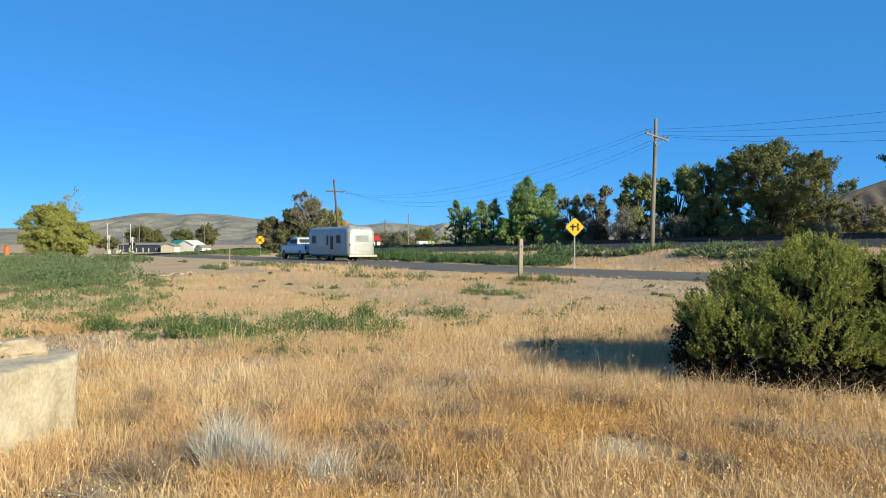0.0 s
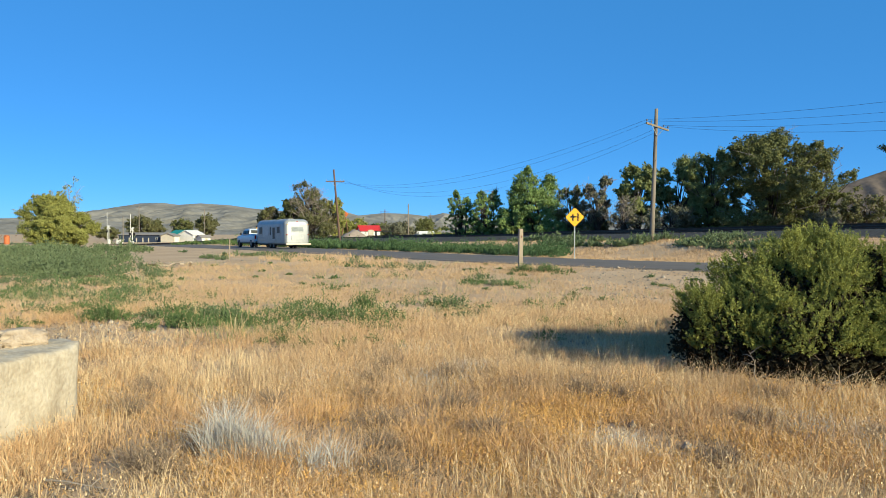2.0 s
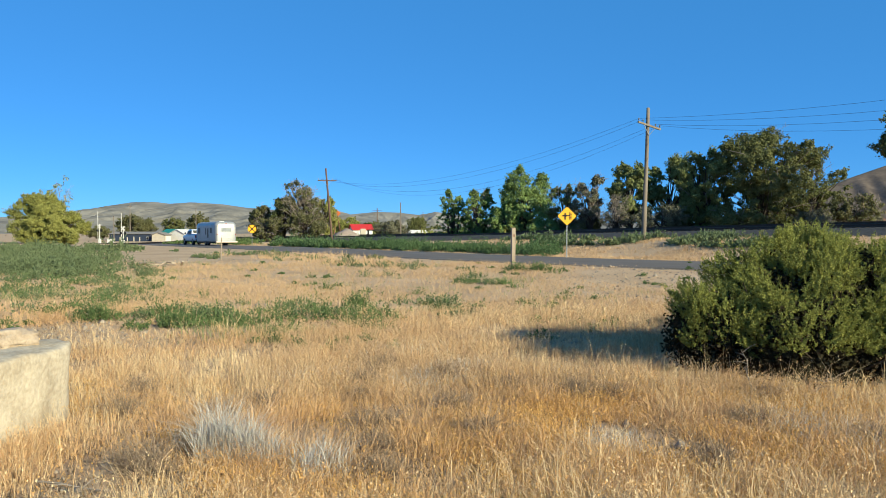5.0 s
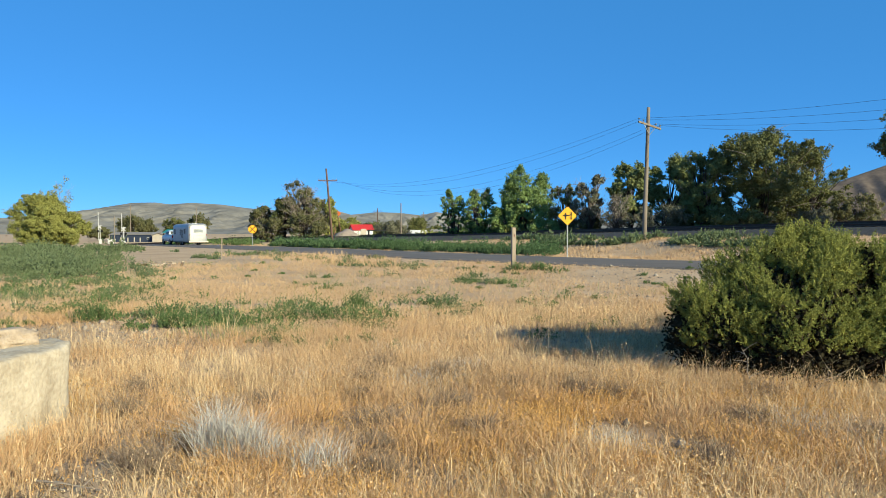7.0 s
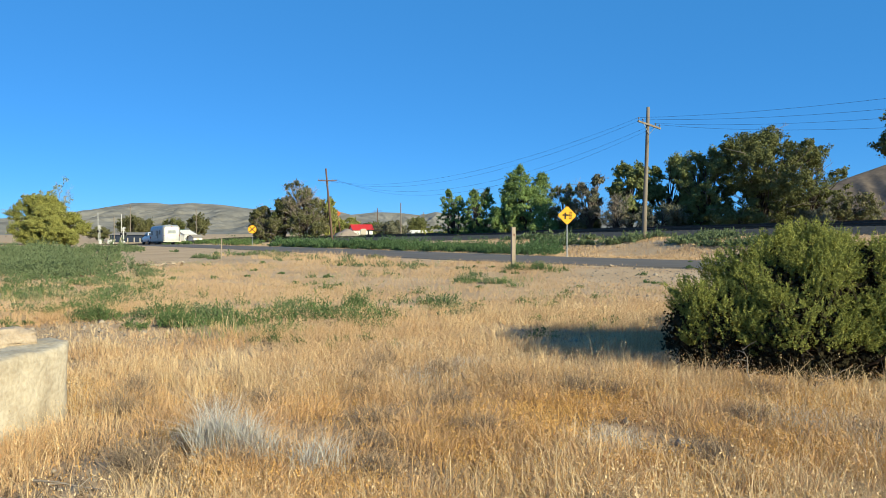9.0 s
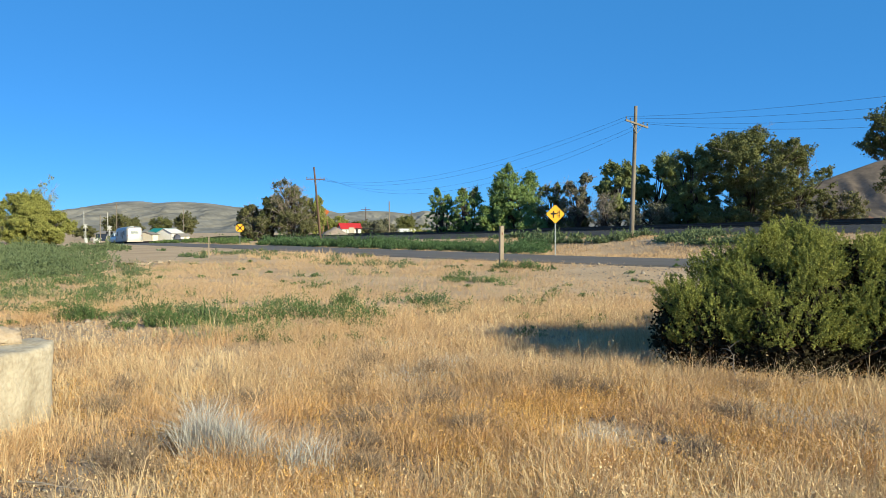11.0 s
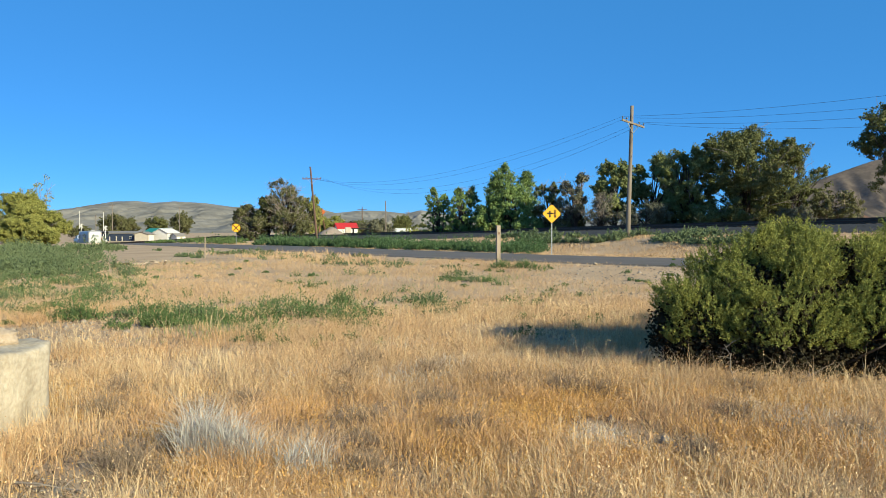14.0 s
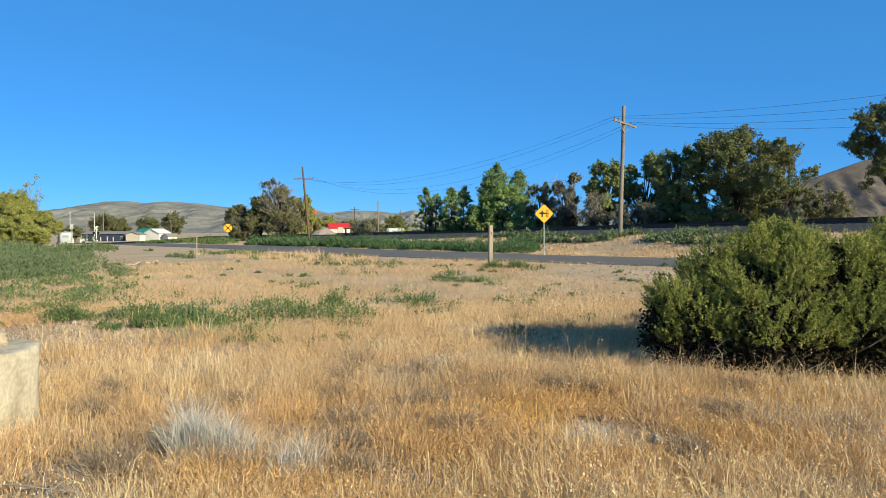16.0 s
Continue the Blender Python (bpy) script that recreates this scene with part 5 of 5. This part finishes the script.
def travel_trailer():
    root = tagged(new("travel_trailer"), "vintage rounded aluminium travel trailer towed by a pickup", "trailer")
    L, W, z0, z1 = 7.6, 1.2, .38, 2.7
    secs = []
    for u in [-1, -.997, -.99, -.975, -.95, -.92, -.88, -.6, -.3, 0, .3, .6, .88, .92, .95, .975, .99, .997, 1]:
        y = L / 2 + (L / 2) * u
        e = max(0, (abs(u) - .88) / .12)
        ins = .26 * (1 - math.sqrt(max(0, 1 - e * e)))
        drop = .42 * (1 - math.sqrt(max(0, 1 - e * e)))
        secs.append(section(y, W, z0 + drop * .3, z1 - drop, .5 - drop * .3, .16, ins))
    v, f = loft(secs)
    body = link_mesh("body", v, f, "alu", root, smooth=True)
    # belt seams and rivet lines
    for zz in (1.02, 2.06):
        for s in (-1, 1):
            panel("seam", body, "alu_edge", (.9, L - .9, zz, zz + .02, s * (W + .001)), "x", .012)
    for yy in (1.1, 4.0, 5.7):
        panel("seam", body, "alu_edge", (yy, yy + .02, .75, 2.25, -W - .001), "x", .012)
    side = -W - .006
    for u0, u1, v0, v1 in ((5.9, 6.65, 1.38, 2.02), (1.3, 2.0, 1.42, 2.02), (3.5, 3.8, 1.25, 2.0)):
        fr = panel("window", root, "alu_edge", (u0 - .05, u1 + .05, v0 - .05, v1 + .05, side), "x", .03)
        panel("pane", fr, "glass", (u0, u1, v0, v1, side - .016), "x", .012)
    door = panel("door", root, "alu", (2.4, 3.2, .66, 2.05, side), "x", .035, "aluminium door with a dark panel for its shaded opening")
    # dark plate painted in for the shade inside the open doorway
    panel("screen", door, "glass", (2.52, 3.08, .9, 1.95, side - .02), "x", .012)
    awn = panel("side_panel", root, "alu_edge", (4.2, 5.4, 1.2, 2.0, side + .002), "x", .014, "long dull side panel")
    rear = panel("window", root, "alu_edge", (-.62, .62, 1.52, 2.02, -.005), "y", .05, "wide rear window")
    panel("pane", rear, "curtain", (-.54, .54, 1.58, 1.96, -.034), "y", .012, "pale curtained glass")
    hatch = panel("hatch", root, "alu_edge", (-.6, .6, .78, 1.2, -.006), "y", .03, "rear storage hatch")
    panel("hatch_skin", hatch, "alu", (-.57, .57, .81, 1.17, -.022), "y", .012)
    bm = bmesh.new()
    box(bm, 0, -.16, .42, 2.4, .22, .16, bevel=.04, segments=2)
    part("bumper", bm, "bumper", root, "dusty pinkish rear bumper")
    bm = bmesh.new()
    box(bm, 0, 3.8, .36, 1.9, 7.2, .14)
    box(bm, 0, 8.1, .48, .12, 1.3, .1)
    part("chassis", bm, "underbody", root)
    bm = bmesh.new()
    box(bm, 0, .1, 2.5, .16, .1, .07, bevel=.015)
    part("clearance_light", bm, "red_lamp", root)
    for s in (-1, 1):
        bm = bmesh.new()
        bmesh.ops.create_uvsphere(bm, u_segments=10, v_segments=8, radius=.06, matrix=Matrix.Translation((s * 1.02, -.0, 1.28)))
        part("tail_light", bm, "red_lamp", root)
        bm = bmesh.new()
        box(bm, s * 1.0, -.02, 2.2, .12, .04, .05, bevel=.01)
        part("marker_light", bm, "amber", root)
        for yy in (3.1, 4.0):
            wheel(root, s * 1.02, yy, .36, .22)
        bm = bmesh.new()
        box(bm, s * 1.19, 3.55, .66, .05, 1.9, .16, bevel=.02)
        part("wheel_trim", bm, "alu_edge", root)
    for yy, sx, sz in ((1.8, .6, .1), (3.9, .45, .08), (5.6, .4, .08)):
        bm = bmesh.new()
        box(bm, 0, yy, z1 + sz / 2 - .03, sx, .6, sz, bevel=.03, segments=2)
        part("roof_vent", bm, "alu", root)
    bm = bmesh.new()
    rod(bm, (0, 8.3, .55), (0, 8.3, .95), .05, n=8)
    rod(bm, (.18, 7.95, .75), (.18, 7.95, 1.2), .16, n=12)
    part("hitch_and_gas_bottle", bm, "galv", root)
    return root


def pickup_truck():
    root = tagged(new("pickup_truck"), "white crew-cab pickup truck towing a trailer", "pickup truck")
    W = .98
    # side outline of the lower body, swept across with rounded shoulders
    low = []
    for y, z0, z1, ins in ((0, .55, 1.28, .06), (.1, .5, 1.3, .02), (1.0, .5, 1.3, 0), (1.9, .5, 1.3, 0), (2.2, .48, 1.3, 0), (3.9, .48, 1.28, 0), (4.3, .48, 1.26, 0), (5.2, .48, 1.2, .03),
                           (5.6, .5, 1.12, .08), (5.75, .55, 1.0, .14)):
        low.append(section(y, W, z0, z1, .12, .08, ins, 4))
    v, f = loft(low)
    body = link_mesh("body", v, f, "car", root, smooth=True)
    cab = []
    for y, z1, ins in ((1.78, 1.34, .06), (1.9, 1.7, .13), (2.1, 1.9, .18), (2.6, 1.94, .19), (3.3, 1.92, .19), (3.6, 1.86, .18), (4.0, 1.55, .12), (4.32, 1.28, .06)):
        cab.append(section(y, W, 1.2, z1, min(.14, (z1 - 1.2) * .4), .02, ins, 4))
    v, f = loft(cab)
    cab = link_mesh("cab", v, f, "car", root, smooth=True)
    for s in (-1, 1):
        for u0, u1 in ((2.12, 2.8), (2.9, 3.65)):
            bm = bmesh.new()
            box(bm, s * (W - .115), (u0 + u1) / 2, 1.57, .05, u1 - u0, .36, turn=Matrix.Rotation(s * -.2, 3, "Y"), bevel=.015)
            part("side_window", bm, "glass", cab)
        bm = bmesh.new()
        box(bm, s * (W + .14), 3.75, 1.42, .2, .1, .24, bevel=.03)
        part("mirror", bm, "underbody", root)
        bm = bmesh.new()
        box(bm, s * .88, -.005, 1.05, .14, .05, .36, bevel=.015)
        part("tail_light", bm, "red_lamp", root)
        bm = bmesh.new()
        box(bm, s * .74, 5.7, .92, .34, .1, .18, bevel=.02)
        part("headlight", bm, "curtain", root)
        for yy in (1.05, 4.75):
            wheel(root, s * .86, yy, .40, .27)
            bm = bmesh.new()
            box(bm, s * (W - .02), yy, .82, .05, 1.0, .1, bevel=.02)
            part("wheel_arch", bm, "car", root)
    bm = bmesh.new()
    box(bm, 0, 1.88, 1.6, 1.35, .04, .36, turn=Matrix.Rotation(-.28, 3, "X"), bevel=.012)
    part("rear_window", bm, "glass", cab)
    bm = bmesh.new()
    box(bm, 0, 4.12, 1.56, 1.5, .04, .52, turn=Matrix.Rotation(.84, 3, "X"), bevel=.012)
    part("windscreen", bm, "glass", cab)
    bm = bmesh.new()
    box(bm, 0, -.1, .6, 1.9, .2, .2, bevel=.04)
    part("rear_bumper", bm, "chrome", root)
    bm = bmesh.new()
    box(bm, 0, -.012, 1.02, 1.45, .03, .46, bevel=.012)
    part("tailgate", bm, "car", root)
    bm = bmesh.new()
    box(bm, 0, 2.8, .45, 1.5, 5.2, .14)
    part("chassis", bm, "underbody", root)
    return root


TRAILER = travel_trailer()
TRUCK = pickup_truck()

# ---------------------------------------------------------------- railway crossing, houses and yard things


def crossing_signal(x, y, h, arm):
    root = tagged(new("crossing_signal"), "white railway crossing signal with crossbuck and raised gate", "crossing signal", group="crossing signals")
    root.location = (x, y, height1(x, y) - .1)
    bm = bmesh.new()
    rod(bm, (0, 0, 0), (0, 0, h), .085, n=10)
    part("mast", bm, "white", root)
    bm = bmesh.new()
    for a in (45, -45):
        box(bm, 0, -.12 - (a > 0) * .01, h - .5, 1.2, .01, .2, turn=Matrix.Rotation(radians(a), 3, "Y"))
    part("crossbuck", bm, "white", root)
    for s in (-1, 1):
        bm = bmesh.new()
        bmesh.ops.create_cone(bm, cap_ends=True, segments=20, radius1=.27, radius2=.27, depth=.04, matrix=Matrix.Translation((s * .45, -.12, h - 1.5)) @ Matrix.Rotation(radians(90), 4, "X"))
        bmesh.ops.create_cone(bm, cap_ends=True, segments=16, radius1=.12, radius2=.15, depth=.22, matrix=Matrix.Translation((s * .45, -.24, h - 1.45)) @ Matrix.Rotation(radians(90), 4, "X"))
        part("flasher", bm, "black", root)
    bm = bmesh.new()
    box(bm, 0, -.1, h - 1.5, 1.1, .06, .06)
    part("lamp_bracket", bm, "galv", root)
    bm = bmesh.new()
    box(bm, 0, .05, .75, .5, .5, 1.1, bevel=.04)
    part("gate_motor", bm, "white", root)
    if arm:
        bm = bmesh.new()
        box(bm, -.35, -.1, 1.1 + arm / 2, .12, .04, arm, bevel=.01)
        gate = part("gate_arm", bm, "white", root, "raised white gate arm")


crossing_signal(-79.1, 174.0, 4.7, 6.6)
crossing_signal(-67.0, 158.5, 4.3, 6.0)
bm = bmesh.new()
box(bm, 0, 0, .5, 1.3, 1.2, 1.0, bevel=.03)
box(bm, 0, 0, 1.05, 1.5, 1.4, .1, bevel=.03)
hut = tagged(part("signal_hut", bm, "white"), "small white metal signal equipment hut", "hut")
hut.location = (-76.0, 173.0, height1(-76.0, 173.0))


def house(name, x, y, w, d, wall, roof, rise, hwall, hroof, yaw, label, windows=(), doors=(), over=.3, category="house"):
    """A gabled building: walls, thick roof, framed windows and doors on its front."""
    root = tagged(new(name), label, category)
    root.location, root.rotation_euler = (x, y, height1(x, y) - .1 + rise), (0, 0, yaw)
    bm = bmesh.new()
    a = [(-w / 2, -d / 2, 0), (w / 2, -d / 2, 0), (w / 2, d / 2, 0), (-w / 2, d / 2, 0)]
    lo = [bm.verts.new(q) for q in a]
    hi = [bm.verts.new((q[0], q[1], hwall)) for q in a]
    r0, r1 = bm.verts.new((-w / 2, 0, hroof)), bm.verts.new((w / 2, 0, hroof))
    for f in ((lo[0], lo[1], hi[1], hi[0]), (lo[1], lo[2], hi[2], r1, hi[1]), (lo[2], lo[3], hi[3], hi[2]), (lo[3], lo[0], hi[0], r0, hi[3]), (lo[3], lo[2], lo[1], lo[0])):
        bm.faces.new(f)
    part("wall", bm, wall, root)
    for s in (-1, 1):
        bm = bmesh.new()
        run, up = d / 2 + over, hroof - hwall
        ln = math.hypot(d / 2, up)
        ang = math.atan2(up, d / 2)
        box(bm, 0, s * (d / 4 + .15 * math.cos(ang)), (hwall + hroof) / 2 + .06 - .1 * math.sin(ang), w + 2 * over, ln + over, .1,
            turn=Matrix.Rotation(-s * ang, 3, "X"), bevel=.015)
        part("roof", bm, roof, root)
    for u, z, ww, hh in windows:
        bm = bmesh.new()
        box(bm, u, -d / 2 - .01, z, ww + .16, .08, hh + .16, bevel=.01)
        fr = part("window", bm, "white", root)
        bm = bmesh.new()
        box(bm, u, -d / 2 - .055, z, ww, .02, hh)
        part("pane", bm, "glass", fr)
    for u, ww, hh, material in doors:
        bm = bmesh.new()
        box(bm, u, -d / 2 - .02, hh / 2, ww, .08, hh, bevel=.015)
        part("door", bm, material, root)
    return root


house("long_shed", -79.5, 197, 12.0, 6.5, "navy", "grey_roof", 0, 2.0, 2.55, -.12, "long low shed with dark navy wall and grey roof", windows=((4.6, .95, .5, .5),),
      doors=((-3.0, .35, 1.3, "cream"), (-1.0, .3, 1.2, "cream"), (.8, .3, 1.3, "cream"), (2.4, .3, 1.2, "cream")), category="shed")
house("white_garage", -71.6, 193, 3.4, 3.6, "cream", "grey_roof", 0, 1.8, 2.4, -.12 + 1.5708, "cream garage with a white roller door", doors=((0, 2.6, 1.6, "white"),), category="garage")
house("teal_roof_shed", -72.5, 206, 5.0, 6.0, "cream", "teal_roof", 0, 2.3, 3.3, -.2, "cream building with a teal metal roof", windows=((-1.2, 1.4, .9, .8), (1.3, 1.4, .9, .8)), category="shed")
house("white_house", -67.8, 198, 4.8, 4.6, "white", "white", 0, 2.1, 3.2, 1.25, "white gabled house in full sun", windows=((-1.0, 1.3, .8, .8),), doors=((1.2, .9, 1.9, "cream"),))
house("small_shed", -63.6, 195, 2.6, 2.6, "white", "grey_roof", 0, 1.3, 1.9, .9, "small pale shed beside a white house", doors=((0, .8, 1.1, "cream"),), category="shed")
house("red_roof_house", -16.2, 160, 4.2, 4.6, "white", "red_roof", .1, 2.9, 4.0, .3, "small white house with a bright red roof", windows=((-.9, 1.3, .8, .8),), doors=((.9, .8, 1.8, "teal_roof"),))
house("pale_house", -4.8, 190, 4.6, 4.0, "white", "white", .4, 1.7, 2.6, .5, "small white house behind weeds", windows=((0, 1.1, .9, .7),))
house("flat_house", 2.6, 175, 7.5, 5.0, "cream", "grey_roof", .2, 2.3, 2.9, .1, "low tan house with a shallow grey roof", windows=((-1.8, 1.4, 1.0, .8), (1.6, 1.4, 1.0, .8)))
house("barn", 51.5, 88, 4.5, 5.0, "debris", "rust", .3, 2.2, 3.0, .2, "small weathered shed under the trees", doors=((.6, 1.0, 1.8, "rust"),), category="shed")


def parked_car(x, y, yaw, material, label, s=1.0):
    root = tagged(new("parked_car"), label, "car", group="cars by the houses")
    root.location, root.rotation_euler = (x, y, height1(x, y)), (0, 0, yaw)
    secs = [section(yy * s, .9, .3, zz, .1, .06, ins, 3) for yy, zz, ins in ((0, .8, .1), (.15, .95, .03), (1.2, .95, 0), (3.0, .92, 0), (4.1, .8, .05), (4.3, .6, .12))]
    v, f = loft(secs)
    link_mesh("body", v, f, material, root, smooth=True)
    secs = [section(yy * s, .9, .88, zz, .12, .02, ins, 3) for yy, zz, ins in ((.5, 1.0, .1), (.9, 1.4, .18), (2.1, 1.42, .18), (3.0, .95, .1))]
    v, f = loft(secs)
    link_mesh("cabin", v, f, "glass", root, smooth=True)
    for sx in (-1, 1):
        for yy in (.8, 3.4):
            wheel(root, sx * .8, yy * s, .32, .2)


parked_car(-9.8, 172, 1.0, "car", "pale car parked behind the weeds")


def heap(x, y, r, h, material, label, seed):
    bm = bmesh.new()
    bmesh.ops.create_icosphere(bm, subdivisions=4, radius=1)
    for v in bm.verts:
        k = 1 + .16 * noise.noise(v.co * 1.7 + Vector((seed, 0, 0))) + .08 * noise.noise(v.co * 5)
        u = math.hypot(v.co.x, v.co.y)
        v.co = Vector((v.co.x * r * k, v.co.y * r * .8 * k, max(-.2, v.co.z) * h * k * (1.15 - .5 * u)))
    ob = tagged(part("gravel_heap", bm, material, smooth=True), label, "heap")
    ob.location = (x, y, height1(x, y))


heap(-13.0, 106, 2.6, (2.2 - height1(-13.0, 106)) / 1.15, "mound", "pale heap of gravel beside the track", 3)


def flatbed(x, y, yaw):
    root = tagged(new("flatbed_trailer"), "dark steel flatbed trailer frame beside a gravel heap", "trailer")
    root.location, root.rotation_euler = (x, y, height1(x, y)), (0, 0, yaw)
    bm = bmesh.new()
    box(bm, 0, 0, 1.6, 2.6, .2, .16, bevel=.02)
    box(bm, 0, 1.6, 1.6, 2.6, .2, .16, bevel=.02)
    part("deck_rail", bm, "underbody", root)
    for s in (-1, 1):
        bm = bmesh.new()
        box(bm, s * 1.1, .8, .8, .16, 1.6, 1.6, bevel=.02)
        part("leg", bm, "underbody", root)
    bm = bmesh.new()
    box(bm, -1.9, .3, .9, .8, .8, 1.8, bevel=.04)
    part("crate", bm, "cream", root, "pale crate")


flatbed(-8.6, 107, .15)


def orange_crane(x, y):
    root = tagged(new("orange_machine"), "rusty orange machine top among trees", "machine")
    root.location = (x, y, height1(x, y))
    bm = bmesh.new()
    rod(bm, (0, 0, 0), (.9, 0, 6.0), .1, .08, 8)
    rod(bm, (2.0, 0, 0), (.9, 0, 6.0), .1, .08, 8)
    part("mast", bm, "rust", root)
    bm = bmesh.new()
    box(bm, .9, 0, 6.3, 1.2, .8, .8, turn=Matrix.Rotation(.7, 3, "Y"), bevel=.05)
    part("head", bm, "orange", root)


orange_crane(-20.9, 150)

# rusty scrap and a silo beyond the willow
bm = bmesh.new()
rod(bm, (0, 0, 0), (0, 0, 1.3), .4, n=20)
rod(bm, (0, 0, 1.3), (0, 0, 1.5), .42, .12, n=20)
tank = tagged(part("orange_tank", bm, "orange"), "faded orange upright tank beyond the willow", "tank")
tank.location = (-66.5, 112, height1(-66.5, 112))


def junk(x, y, n, spreadxy, label, seed, material, category="scrap"):
    rng = random.Random(seed)
    root = tagged(new("scrap_pile"), label, category)
    root.location = (x, y, height1(x, y))
    for k in range(n):
        bm = bmesh.new()
        box(bm, rng.gauss(0, spreadxy[0]), rng.gauss(0, spreadxy[1]), .08 + rng.random() * spreadxy[2], rng.uniform(.1, .42), rng.uniform(.05, .14), rng.uniform(.03, .09),
            turn=Euler((rng.gauss(0, .25), rng.gauss(0, .25), rng.uniform(0, 3))).to_matrix(), bevel=.01)
        part("board", bm, material if rng.random() < .85 else "rock", root)


junk(-12.4, 33.2, 12, (.5, .35, .08), "low pile of weathered boards and white stones", 5, "debris", "debris")
junk(-60.5, 101, 26, (2.4, 1.0, 1.4), "dark rusty scrap heap behind weeds", 6, "rust")
junk(-26.0, 36.0, 3, (.6, .3, .1), "few pale boards lying in weeds", 8, "debris", "debris")

# ---------------------------------------------------------------- what moves
LANE = ROAD + np.stack([np.gradient(ROAD, axis=0)[:, 1], -np.gradient(ROAD, axis=0)[:, 0]], 1) / np.linalg.norm(np.gradient(ROAD, axis=0), axis=1)[:, None] * 1.0
LANE_S = np.concatenate([[0], np.cumsum(np.linalg.norm(np.diff(LANE, axis=0), axis=1))])
#  seconds, how far north the trailer's tail is
TAIL = ((0.0, 56.50), (0.5, 59.20), (1.0, 61.90), (1.5, 64.50), (2.0, 67.07), (2.5, 69.65), (3.0, 72.25),
        (3.5, 74.80), (4.0, 77.30), (5.2, 83.10), (6.5, 89.00), (7.0, 91.40), (7.5, 94.00), (8.0, 96.70),
        (8.5, 99.30), (9.0, 101.90), (10.2, 109.00), (11.5, 117.00), (12.0, 120.20), (12.5, 123.50),
        (13.0, 126.80), (13.5, 130.10), (14.0, 133.40), (14.5, 136.90), (15.0, 141.00), (15.5, 146.00),
        (16.0, 151.50))


def on_lane(s):
    x, y = np.interp(s, LANE_S, LANE[:, 0]), np.interp(s, LANE_S, LANE[:, 1])
    return Vector((x, y, float(road_z(np.array([[x, y]]))[0]) + .06))


def along(s, length):
    """Pose of a vehicle whose tail is at s and whose nose is length further on."""
    a, b = on_lane(s), on_lane(s + length)
    d = b - a
    up = math.atan2(d.z, math.hypot(d.x, d.y))
    return pose(a.x, a.y, a.z, math.degrees(up), 0, math.degrees(math.atan2(-d.x, d.y)))


def motions():
    order = np.argsort(LANE[:, 1])
    trailer, truck = [], []
    for t, y in TAIL:
        s = float(np.interp(y, LANE[order, 1], LANE_S[order]))
        trailer.append((t, along(s, 7.6)))
        truck.append((t, along(s + 8.8, 5.6)))
    walk(TRAILER, trailer)
    walk(TRUCK, truck)


motions()
